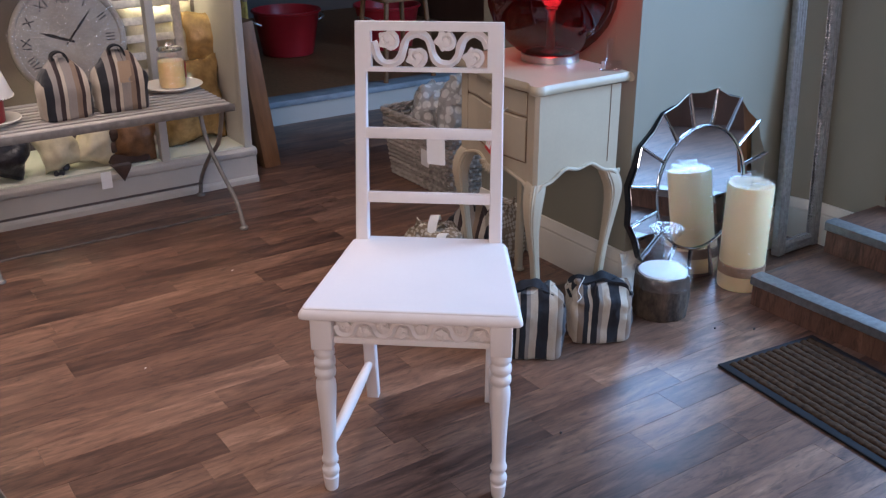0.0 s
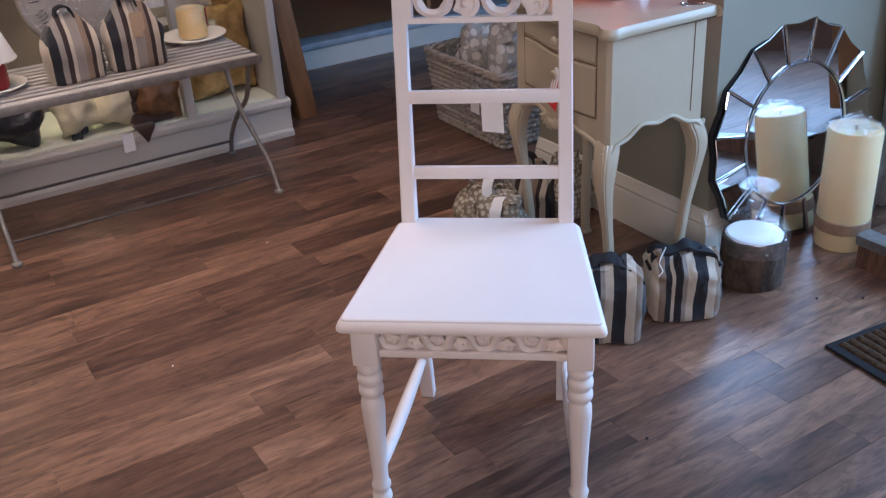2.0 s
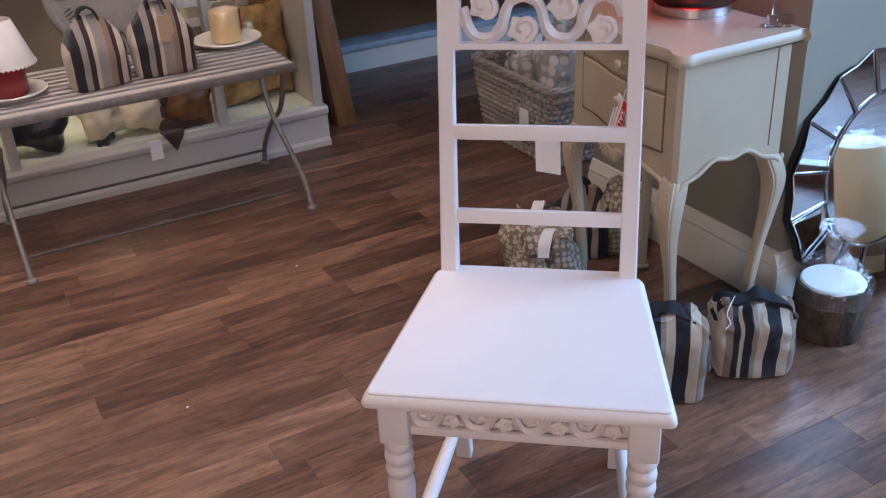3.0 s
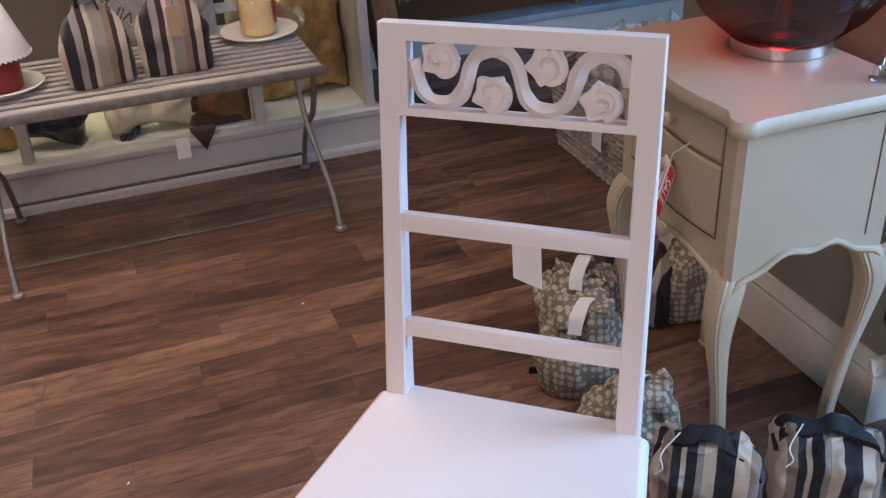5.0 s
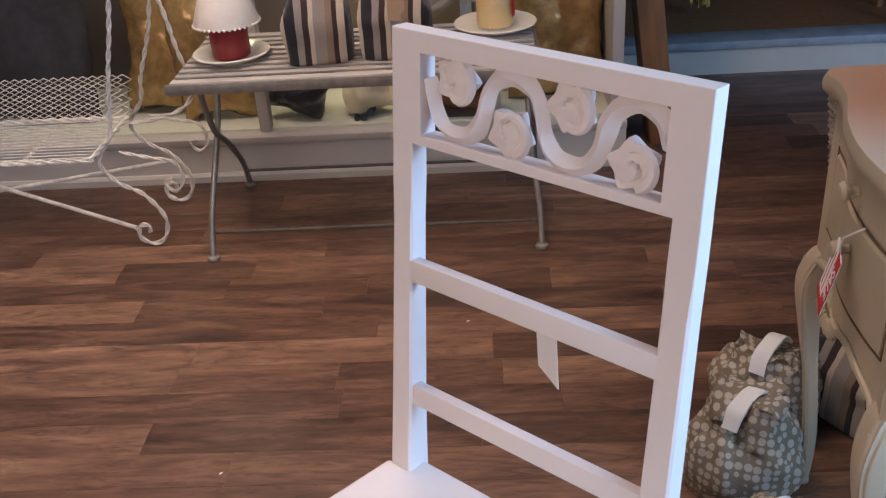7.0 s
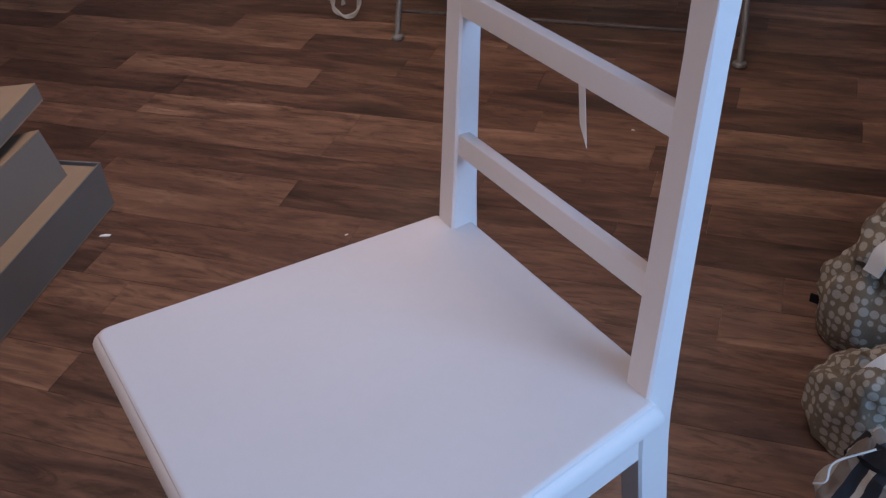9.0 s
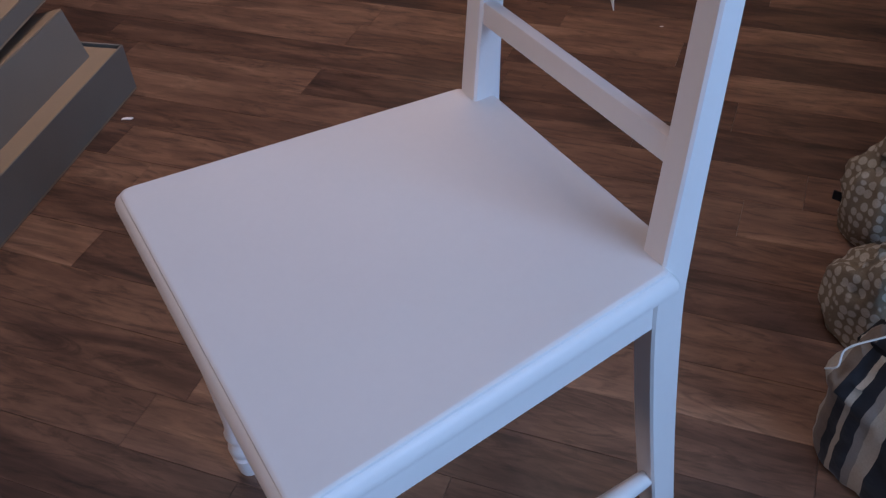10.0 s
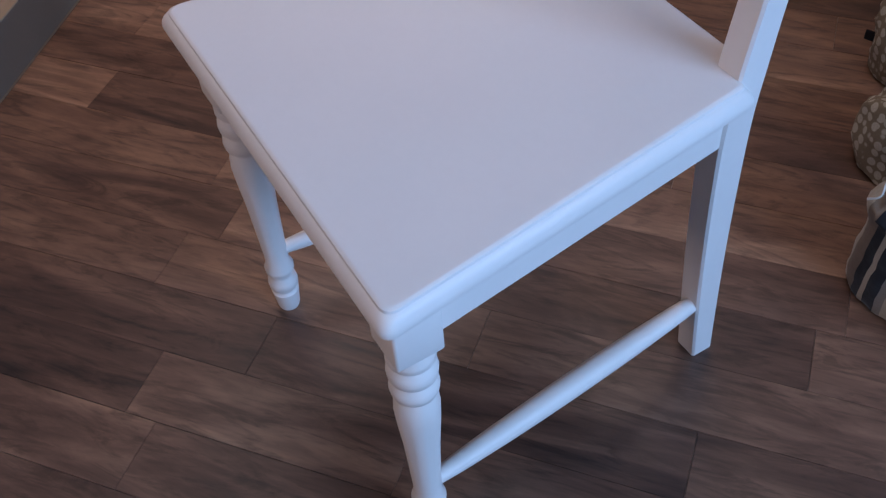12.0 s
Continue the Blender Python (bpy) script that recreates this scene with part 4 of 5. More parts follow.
# candle lamp: red glass with a small parchment shade
lamp = thing("candle_lamp", "small red glass lamp with cream shade on a plate", "lamp", pose(-0.425, 1.965, BZ + 0.009))
part("base", lathe([(0.046, 0.0), (0.049, 0.004), (0.051, 0.08), (0.049, 0.090), (0.040, 0.094)], 36), M_LAMP_RED, lamp, "red glass base")
bm = lathe([(0.084, 0.088), (0.085, 0.092), (0.044, 0.210), (0.042, 0.212), (0.041, 0.209), (0.081, 0.092)], 40)
shade = part("shade", bm, M_SHADE, lamp, "cream parchment shade with a beaded edge")
bm = bmesh.new()
for i in range(40):
    a = 2 * math.pi * i / 40
    bmesh.ops.create_icosphere(bm, subdivisions=1, radius=0.0042, matrix=Matrix.Translation((0.0845 * math.cos(a), 0.0845 * math.sin(a), 0.088)))
part("bead_trim", bm, M_SHADE, shade)

striped_doorstop(pose(-0.185, 1.925, BZ + 0.001, 0, 0, 4), 0.165, 0.115, 0.205, M_STRIPE_B, "brown, cream and black striped canvas doorstop bag on the bench", 2)
striped_doorstop(pose(0.012, 1.935, BZ + 0.001, 0, 0, -5), 0.175, 0.115, 0.205, M_STRIPE_B, "striped canvas doorstop bag with a kraft tag on the bench", 5, tag=True)

# jar candle
jar = thing("jar_candle", "glass jar candle of yellow wax standing on a plate", "candle", pose(0.262, 2.115, BZ + 0.009))
M_JARWAX = plain("yellow_jar_wax", (0.78, 0.56, 0.22), 0.4, vary=0.06, scale=9, subsurface=0.3)
part("wax", lathe([(0.046, 0.004), (0.049, 0.010), (0.049, 0.100), (0.047, 0.103)], 32), M_JARWAX, jar, "yellow wax")
part("glass", lathe([(0.050, 0.0), (0.0535, 0.005), (0.0535, 0.112), (0.046, 0.124), (0.044, 0.130), (0.047, 0.140), (0.045, 0.140), (0.042, 0.130), (0.044, 0.122), (0.0515, 0.111), (0.0515, 0.006), (0.048, 0.003)], 36), M_FILM, jar, "clear glass jar")
part("lid", lathe([(0.046, 0.1405), (0.049, 0.144), (0.044, 0.152), (0.016, 0.156), (0.013, 0.165), (0.010, 0.170)], 28), M_CLEAR, jar, "clear glass lid")
bm = bmesh.new()
rings = [[Vector((r * math.cos(a), r * math.sin(a), z)) for a in [radians(-35 + 5 * i) for i in range(11)] for r in (0.0540,)] for z in (0.03, 0.095)]
for i in range(10):
    bm.faces.new([bm.verts.new(p) for p in (rings[0][i], rings[0][i + 1], rings[1][i + 1], rings[1][i])])
bmesh.ops.remove_doubles(bm, verts=bm.verts, dist=0.0001)
part("paper_label", bm, M_REDCARD, jar, "small red and white paper label")

# ---- board leaning against the display unit ----
board = thing("leaning_board", "brown stained wooden board leaning against the display unit", "board", pose(0.828, 2.425, 0.001, 0, -7.5, 3))
part("panel", box(-0.082, 0.0, 0.0, 0.10, 0.0, 0.67, 0.004), M_BROWNWOOD, board)

# ---- bedside cabinet ----
cab = thing("bedside_cabinet", "cream painted bedside cabinet with two drawers and cabriole legs", "cabinet")
top = [(1.012, 0.430), (1.009, 0.424), (1.002, 0.423), (0.86, 0.423), (0.72, 0.423), (0.69, 0.418), (0.668, 0.428), (0.668, 0.452), (0.682, 0.48), (0.676, 0.55), (0.676, 0.62), (0.69, 0.70), (0.716, 0.78), (0.724, 0.84), (0.718, 0.875), (0.735, 0.902), (0.77, 0.905), (0.89, 0.905), (1.003, 0.905), (1.010, 0.903), (1.012, 0.896), (1.012, 0.66)]
topc = [(p.x, p.y) for p in spline([(x, y, 0) for x, y in top], 3, True)]
cx, cy = 0.85, 0.66
rings = []
for k, z in ((0.975, 0.742), (0.99, 0.744), (1.0, 0.749), (1.0, 0.756), (0.992, 0.760), (0.988, 0.763), (0.975, 0.768)):
    rings.append([Vector((cx + (x - cx) * k, cy + (y - cy) * k, z)) for x, y in topc])
part("top", add_rings(bmesh.new(), rings), M_CREAM, cab, "moulded cream top", smooth=30)
body = [(0.995, 0.445), (0.70, 0.445), (0.690, 0.455), (0.700, 0.50), (0.696, 0.55), (0.697, 0.62), (0.708, 0.69), (0.732, 0.77), (0.742, 0.84), (0.742, 0.87), (0.752, 0.882), (0.995, 0.882)]


def wavy_low(x, y):
    """The cut-out lower edge of the case."""
    if y < 0.46:
        u = (x - 0.70) / 0.29
        return 0.455 + 0.055 * math.sin(math.pi * max(0, min(1, u))) ** 0.6 + 0.006 * math.cos(u * 6 * math.pi)
    u = (y - 0.455) / 0.43
    return 0.445 + 0.06 * math.sin(math.pi * max(0, min(1, u))) ** 0.7 - 0.028 * math.exp(-((u - 0.5) / 0.12) ** 2)


dense = []
for (xa, ya), (xb, yb) in zip(body, body[1:] + body[:1]):
    k = max(2, int(math.hypot(xb - xa, yb - ya) / 0.012))
    dense += [(xa + (xb - xa) * i / k, ya + (yb - ya) * i / k) for i in range(k)]
bm = bmesh.new()
add_rings(bm, [[Vector((x, y, wavy_low(x, y))) for x, y in dense], [Vector((x, y, 0.742)) for x, y in dense]], False)
inner = [[Vector((cx + (x - cx) * 0.93, cy + (y - cy) * 0.95, wavy_low(x, y))) for x, y in dense], [Vector((cx + (x - cx) * 0.93, cy + (y - cy) * 0.95, 0.742)) for x, y in dense]]
add_rings(bm, inner, False)
case = part("case", bm, M_CREAM, cab, smooth=30)
# lip along the shaped lower edge
for pts in ([(x, y) for x, y in dense if y <= 0.4551], [(x, y) for x, y in dense if x < 0.76 and y > 0.456]):
    if len(pts) > 4:
        part("apron_lip", tube([Vector((x - (0.003 if y > 0.456 else 0), y - (0.003 if y <= 0.4551 else 0), wavy_low(x, y) + 0.004)) for x, y in pts], 0.0055, 8), M_CREAM, case)
curve_front = [(0.700, 0.50), (0.696, 0.55), (0.697, 0.62), (0.708, 0.69), (0.732, 0.77), (0.741, 0.83)]
cf = spline([(x, y, 0) for x, y in curve_front], 4)
for z0, z1 in ((0.672, 0.735), (0.540, 0.662)):
    bm = bmesh.new()
    add_rings(bm, [[p + Vector((-0.0035, 0, z0 + 0.003)), p + Vector((-0.0035, 0, z1 - 0.003)), p + Vector((0.0, 0, z1)), p + Vector((0.01, 0, z1)), p + Vector((0.01, 0, z0)), p + Vector((0.0, 0, z0))] for p in cf])
    d = part("drawer", bm, M_CREAM, cab, smooth=30)
    part("knob", lathe([(0.006, 0.0), (0.006, 0.008), (0.012, 0.014), (0.013, 0.019), (0.009, 0.024), (0.003, 0.025)], 18, pose(0.692, 0.625, (z0 + z1) / 2 - (0.0 if z0 > 0.6 else -0.02), 0, -90, 0)), M_CREAM, d)


def cabriole(knee, foot, out):
    """A bowed square leg with moulded edges, from the case down to a small foot."""
    k, f, o = Vector(knee), Vector(foot), Vector(out)
    pts = [k - o * 0.016 + Vector((0, 0, 0.05)), k - o * 0.002 + Vector((0, 0, 0.03)), k + o * 0.016 + Vector((0, 0, -0.02)), k + o * 0.012 + Vector((0, 0, -0.09)), k.lerp(f, 0.48) + o * 0.004, k.lerp(f, 0.75) - o * 0.003, k.lerp(f, 0.93) + o * 0.002, f + o * 0.010]
    path, seg, rings = spline(pts, 6), 48, []
    for i, p in enumerate(path):
        s = i / (len(path) - 1)
        r = 0.0115 + 0.013 * math.sin(math.pi * min(1, s * 1.6 + 0.12)) * (1 - s) + 0.008 * max(0, 0.55 - s) + (0.004 if s > 0.94 else 0)
        ring = []
        for n in range(seg):
            a = 2 * math.pi * n / seg
            c, e = math.cos(a), math.sin(a)
            g = (abs(c) ** 5 + abs(e) ** 5) ** -0.2
            face = min(abs(abs(c) - 0.80), abs(abs(e) - 0.80))
            ring.append(p + Vector((c, e, 0)) * r * g * (1 - 0.10 * math.exp(-(face / 0.05) ** 2)))
        rings.append(ring)
    return add_rings(bmesh.new(), rings)


for knee, foot, out in (((0.705, 0.462, 0.44), (0.735, 0.470, 0.008), (-0.75, -0.5, 0)), ((0.755, 0.865, 0.44), (0.775, 0.865, 0.008), (-0.75, 0.55, 0)),
                        ((0.985, 0.462, 0.44), (0.975, 0.475, 0.008), (0.75, -0.5, 0)), ((0.985, 0.865, 0.44), (0.975, 0.86, 0.008), (0.75, 0.5, 0))):
    lg = part("leg", cabriole(knee, foot, out), M_CREAM, cab, smooth=35)
    bm = bmesh.new()
    o = Vector(out).normalized()
    for i in range(12):
        dz = 0.030 - 0.0105 * i
        q = Vector(knee) + o * (0.0225 - 0.0009 * max(0, i - 5)) + Vector((0.005 * math.cos(2.2 * i), 0.005 * math.sin(2.2 * i), dz))
        bmesh.ops.create_icosphere(bm, subdivisions=2, radius=1.0, matrix=Matrix.Translation(q) @ pose(0, 0, 0, 30 * math.sin(1.7 * i), 25 * math.cos(1.3 * i)) @ Matrix.Diagonal((0.0062, 0.0062, 0.0105, 1)))
    part("carved_leaf", bm, M_CREAM, lg, "carved leaf on the knee")

# antique brown lines along the drawers and the corner trim
M_GLAZE = plain("brown_antique_line", (0.16, 0.085, 0.04), 0.6, vary=0.3, scale=40)
for z in (0.667, 0.537, 0.7365):
    part("lining", tube([p + Vector((-0.0012, 0, z)) for p in cf], 0.0014, 6), M_GLAZE, case, "brown antique line")
for q in (cf[0], cf[-1]):
    part("lining", tube([q + Vector((-0.0012, -0.003 if q is cf[0] else 0.003, 0.537)), q + Vector((-0.0012, -0.003 if q is cf[0] else 0.003, 0.7365))], 0.0013, 6), M_GLAZE, case)
for x in (0.958,):
    part("lining", tube([Vector((x, 0.4448, 0.512)), Vector((x, 0.4448, 0.741))], 0.0014, 6), M_GLAZE, case)

# carved shell in the middle of the front apron
bm = bmesh.new()
for i in range(9):
    a = radians(-80 + 20 * i)
    q = Vector((0.694, 0.665 + 0.030 * math.sin(a), 0.500 - 0.022 * math.cos(a)))
    bmesh.ops.create_icosphere(bm, subdivisions=2, radius=1.0, matrix=Matrix.Translation(q) @ pose(0, 0, 0, math.degrees(a), 0, 0) @ Matrix.Diagonal((0.006, 0.005, 0.016, 1)))
part("carved_shell", bm, M_CREAM, cab, "carved shell on the front apron")

# sale card hung from the upper knob
sale = thing("sale_tag", "red and white SALE tag hanging from the drawer knob", "tag", pose(0.668, 0.606, 0.604, 82, 0, -102) @ Matrix.Scale(1.12, 4) @ pose(0, 0, 0, 0, 0, -14))
part("card", slab(rounded(-0.024, 0.024, -0.055, 0.030, 0.004, 2), 0, 0.0012), M_CARD, sale, "white printed card")
part("red_panel", slab([(0.004, -0.055), (0.024, -0.055), (0.024, 0.030), (0.004, 0.030)], 0.0012, 0.0018), M_REDCARD, sale, "red printed panel")
part("red_edge", slab([(-0.024, -0.055), (0.0035, -0.055), (0.0035, -0.047), (-0.024, -0.047)], 0.0012, 0.0018), M_REDCARD, sale, "red printed strip")
lettering("word", "SALE", 0.022, pose(0.014, -0.010, 0.0022, 0, 0, -90), M_CARD, sale, 0.0003)
for i in range(2):
    part("print_bar", slab([(-0.017 + 0.010 * i, -0.040), (-0.0155 + 0.010 * i, -0.040), (-0.0155 + 0.010 * i, 0.020), (-0.017 + 0.010 * i, 0.020)], 0.0012, 0.0016), M_REDCARD, sale)
part("string", tube([Vector((0, 0.028, 0.001)), Vector((0.003, 0.05, 0.004)), Vector((0.016, 0.080, -0.010))], 0.0012, 5), M_WHITECLOTH, sale)

# red glass bowl lamp on the cabinet
bowl = thing("glass_lamp", "large deep red glass globe lamp on a steel ring", "lamp", pose(0.935, 0.690, 0.768))
outer = [(0.080, 0.020), (0.098, 0.030), (0.136, 0.062), (0.168, 0.105), (0.186, 0.155), (0.191, 0.205), (0.182, 0.260), (0.155, 0.315), (0.115, 0.355), (0.075, 0.375)]
part("glass", add_lathe(bmesh.new(), outer, 64, ends=False), M_RED_GLASS, bowl, "deep red glass globe")
part("ring", lathe([(0.083, 0.0), (0.086, 0.001), (0.086, 0.020), (0.083, 0.022), (0.070, 0.022), (0.070, 0.0)], 48), M_STEEL, bowl, "brushed steel ring")
glow = bpy.data.lights.new("globe_bulb", "POINT")
glow.energy, glow.color, glow.shadow_soft_size = 2.2, (1.0, 0.80, 0.62), 0.03
glow_ob = new("globe_bulb", glow)
glow_ob.location = (0.935, 0.690, 0.985)
tagged(glow_ob, kind="structure")
part("inner_stem", lathe([(0.03, 0.022), (0.014, 0.03), (0.012, 0.14), (0.02, 0.15)], 20), M_STEEL, bowl)

# acrylic card holder
hold = thing("card_holder", "small clear acrylic card holder on the cabinet", "card holder", pose(0.975, 0.475, 0.7685, 0, 0, -30))
part("tray", box(-0.028, 0.028, -0.012, 0.014, 0, 0.003, 0.001), M_CLEAR, hold)
part("front_lip", box(-0.028, 0.028, -0.014, -0.0115, 0, 0.028, 0.001), M_CLEAR, hold)
part("upright", box(-0.008, 0.008, 0.011, 0.014, 0.003, 0.085, 0.001), M_CLEAR, hold)

# ---- scalloped round mirror ----
mir = thing("round_mirror", "round scalloped silver mirror leaning on the grey wall", "mirror", pose(1.435, 0.466, 0.004, 90 - 5.5, 0, 0))
R, RI, N, CZ = 0.328, 0.205, 16, 0.318
pt = lambda r, a: (r * math.cos(a), CZ + r * math.sin(a))
outline = []
for i in range(N):
    a0, a1 = 2 * math.pi * (i + 0.5) / N, 2 * math.pi * (i + 1.5) / N
    outline += [pt(R, a0), pt(R * 0.962, (a0 + a1) / 2)]
part("backing", slab(outline, -0.022, -0.004), M_EDGE, mir, "black backing", smooth=0)
part("glass", slab([pt(RI - 0.004, 2 * math.pi * i / 48) for i in range(48)], -0.004, 0.002, 0.001), M_MIRROR, mir, "round mirror glass", smooth=0)
for i in range(N):
    a0, a1 = 2 * math.pi * (i + 0.5) / N, 2 * math.pi * (i + 1.5) / N
    am, e = (a0 + a1) / 2, 0.012
    o = [pt(RI + 0.003, a0 + e), pt(RI + 0.003, am), pt(RI + 0.003, a1 - e), pt(R - 0.004, a1 - e * 0.7), pt(R * 0.962 - 0.004, am), pt(R - 0.004, a0 + e * 0.7)]
    c = Vector((sum(p[0] for p in o) / 6, sum(p[1] for p in o) / 6, 0))
    tilt = Matrix.Translation(c) @ Euler((random.uniform(-0.05, 0.05), random.uniform(-0.05, 0.05), 0)).to_matrix().to_4x4() @ Matrix.Translation(-c)
    part("mirror_tile", slab(o, 0.0, 0.004, 0.002, tilt, 1), M_MIRROR, mir, smooth=0)
    part("bead_strip", tube([Vector((*pt(RI, a0), 0.007)), Vector((*pt(R - 0.003, a0), 0.007))], 0.004, 6), M_BEAD, mir)
part("bead_ring", tube([Vector((*pt(RI, 2 * math.pi * i / 64), 0.006)) for i in range(64)], 0.0042, 6, loop=True), M_BEAD, mir)

# ---- tall framed mirror ----
tall = thing("tall_mirror", "tall mirror in an antique silver beaded frame leaning on the wall", "mirror", pose(1.925, 0.440, 0.004, -3.2, 0, 0))
W, HH, B = 0.115, 1.55, 0.042
for name, x0, x1, z0, z1 in (("frame_side", -W, -W + B, 0, HH), ("frame_side", W - B, W, 0, HH), ("frame_end", -W + B, W - B, 0, B), ("frame_end", -W + B, W - B, HH - B, HH)):
    fr = part(name, box(x0, x1, 0.0, 0.028, z0, z1, 0.004), M_SILVER, tall)
    up = z1 - z0 > x1 - x0
    bm = bmesh.new()
    for s in (0.2, 0.5, 0.82):
        p, q = (Vector((x0 + (x1 - x0) * s, 0, z0)), Vector((x0 + (x1 - x0) * s, 0, z1))) if up else (Vector((x0, 0, z0 + (z1 - z0) * s)), Vector((x1, 0, z0 + (z1 - z0) * s)))
        add_tube(bm, [p, q], 0.0045, 8)
    part("moulding", bm, M_SILVER, fr)
part("glass", box(-W + B - 0.002, W - B + 0.002, 0.012, 0.016, B - 0.002, HH - B + 0.002), M_MIRROR, tall, "mirror glass", smooth=0)
bm = bmesh.new()
for sx in (-1, 1):
    for i in range(int(0.9 / 0.011)):
        bmesh.ops.create_icosphere(bm, subdivisions=1, radius=0.0048, matrix=Matrix.Translation((sx * (W - B - 0.003), 0.006, B + 0.011 * i)))
for i in range(13):
    bmesh.ops.create_icosphere(bm, subdivisions=1, radius=0.0048, matrix=Matrix.Translation((-W + B + 0.011 * i, 0.006, B + 0.002)))
part("bead_edge", bm, M_SILVER, tall)


# ---- pillar candles ----
def wrap(profile, folds, seed):
    return lathe(profile, 48, Matrix(), lambda a, z: 0.03 * math.sin(folds * a + seed) * max(0, z) * 2 + (0.03 + 0.25 * max(0.0, z - 0.15) * (seed == 2.0)) * noise.noise(Vector((math.cos(a) * 3, math.sin(a) * 3, z * 20 + seed))))


def pillar_candle(m, r, h, wax, label, band):
    t = thing("pillar_candle", label, "candle", m, "pillar candles")
    part("wax", lathe([(r * 0.97, 0.0), (r, 0.006), (r, h - 0.010), (r * 0.95, h - 0.002), (r * 0.75, h - 0.004), (r * 0.3, h - 0.010)], 48), wax, t)
    part("wick", tube([Vector((0, 0, h - 0.012)), Vector((0.002, 0, h - 0.004)), Vector((0.006, 0.002, h + 0.002))], 0.002, 6), M_RAFFIA, t)
    part("wrap_knot", wrinkle(lathe([(r * 0.86, h + 0.004), (r * 0.70, h + 0.012), (r * 0.42, h + 0.016), (r * 0.30, h + 0.020), (r * 0.36, h + 0.026), (r * 0.44, h + 0.027)], 40, Matrix(), lambda a, z: 0.16 * math.sin(11 * a + 90 * z)), 0.016, 42, 5), M_CELLO, t, "gathered end of the clear wrap")
    if band:
        part("band", lathe([(r + 0.001, 0.052), (r + 0.003, 0.054), (r + 0.003, 0.086), (r + 0.001, 0.088)], 48), M_RAFFIA, t, "brown paper band")
    part("wrap", wrap([(r + 0.002, 0.001), (r + 0.006, 0.01), (r + 0.005, h * 0.5), (r + 0.005, h), (r * 0.8, h + 0.008), (r * 0.45, h + 0.016), (r * 0.2, h + 0.012)], 9, h), M_FILM, t, "clear crinkled wrap")
    return t


pillar_candle(pose(1.522, 0.366, 0.001), 0.0735, 0.356, M_WAX, "tall ivory pillar candle in clear wrap with a brown band", True)
bark = thing("bark_candle", "white candle set in rough bark, tied in clear wrap", "candle", pose(1.155, 0.372, 0.001))
part("bark", wrinkle(lathe([(0.082, 0.0), (0.084, 0.01), (0.086, 0.06), (0.084, 0.12), (0.084, 0.138), (0.078, 0.140), (0.076, 0.132)], 72, Matrix(), lambda a, z: 0.05 * noise.noise(Vector((math.cos(a) * 6, math.sin(a) * 6, z * 40)))), 0.004, 60, 3), M_BARK, bark, "rough grey brown bark")
part("wax", lathe([(0.076, 0.10), (0.076, 0.140), (0.072, 0.144), (0.02, 0.142)], 40), M_WAXW, bark, "white wax")
part("wrap", wrap([(0.091, 0.100), (0.092, 0.112), (0.093, 0.130), (0.094, 0.150), (0.080, 0.172), (0.045, 0.200), (0.024, 0.220), (0.028, 0.238), (0.044, 0.262), (0.052, 0.282)], 7, 2.0), M_CELLO, bark, "clear gathered wrap")

# ---- doorstop bags on the floor ----
striped_doorstop(pose(0.885, 0.365, 0.001, 0, 0, -28), 0.172, 0.120, 0.185, M_STRIPE, "cream, tan and black striped canvas doorstop bag on the floor", 7, black_top=True)
striped_doorstop(pose(0.665, 0.405, 0.001, 0, 0, -40), 0.175, 0.125, 0.200, M_STRIPE, "cream, tan and black striped canvas doorstop bag on the floor", 9, black_top=True)
spotted_doorstop(pose(0.665, 0.880, 0.001, 0, 0, -20), 0.180, 0.16, 0.195, M_DOTS, 3, label_tab=True)
spotted_doorstop(pose(0.660, 0.655, 0.001, 0, 0, -28), 0.185, 0.15, 0.155, M_DOTS, 6)
spotted_doorstop(pose(0.745, 1.045, 0.001, 0, 0, -12), 0.180, 0.15, 0.190, M_DOTS, 8)
spotted_doorstop(pose(1.03, 1.02, 0.001, 0, 0, 10), 0.16, 0.12, 0.20, M_DOTS, 11, False)
striped_doorstop(pose(0.92, 1.06, 0.001, 0, 0, -60), 0.17, 0.12, 0.20, M_STRIPE_B, "brown and cream striped canvas doorstop bag under the cabinet", 12)

# ---- doormat ----
mat = thing("doormat", "brown ribbed coir doormat with a black rubber edge", "doormat", pose(1.035, 0.030, 0.001, 0, 0, -5.7))
part("rubber_edge", box(0.0, 0.372, -0.785, 0.0, 0.0, 0.0075, 0.003), M_RUBBER, mat, "black rubber edge")
for i in range(12):
    bm, rings = bmesh.new(), []
    x0, w = 0.024 + 0.0272 * i, 0.0262
    for k in range(120):
        y = -0.020 - 0.745 * k / 119
        ring = []
        for u, z in ((0.0, 0.0055), (0.06, 0.0095), (0.28, 0.0125), (0.5, 0.0135), (0.72, 0.0125), (0.94, 0.0095), (1.0, 0.0055)):
            q = Vector((x0 + u * w, y, 0.0))
            lump = noise.noise(q * 95 + Vector((0, 0, i))) * 0.0030 + noise.noise(q * 230) * 0.0016
            ring.append(Vector((q.x + noise.noise(q * 40) * 0.003, y, z + (lump if z > 0.006 else 0))))
        rings.append(ring)
    part("pile_rib", add_rings(bm, rings), M_MAT, mat, smooth=80)
# ---- wicker basket ----
basket = thing("wicker_basket", "grey washed wicker basket with a blank card tag", "basket", pose(1.17, 1.565, 0.001))
BL, BW, BH = 0.50, 0.34, 0.295
flare = lambda z: 0.030 * z / BH


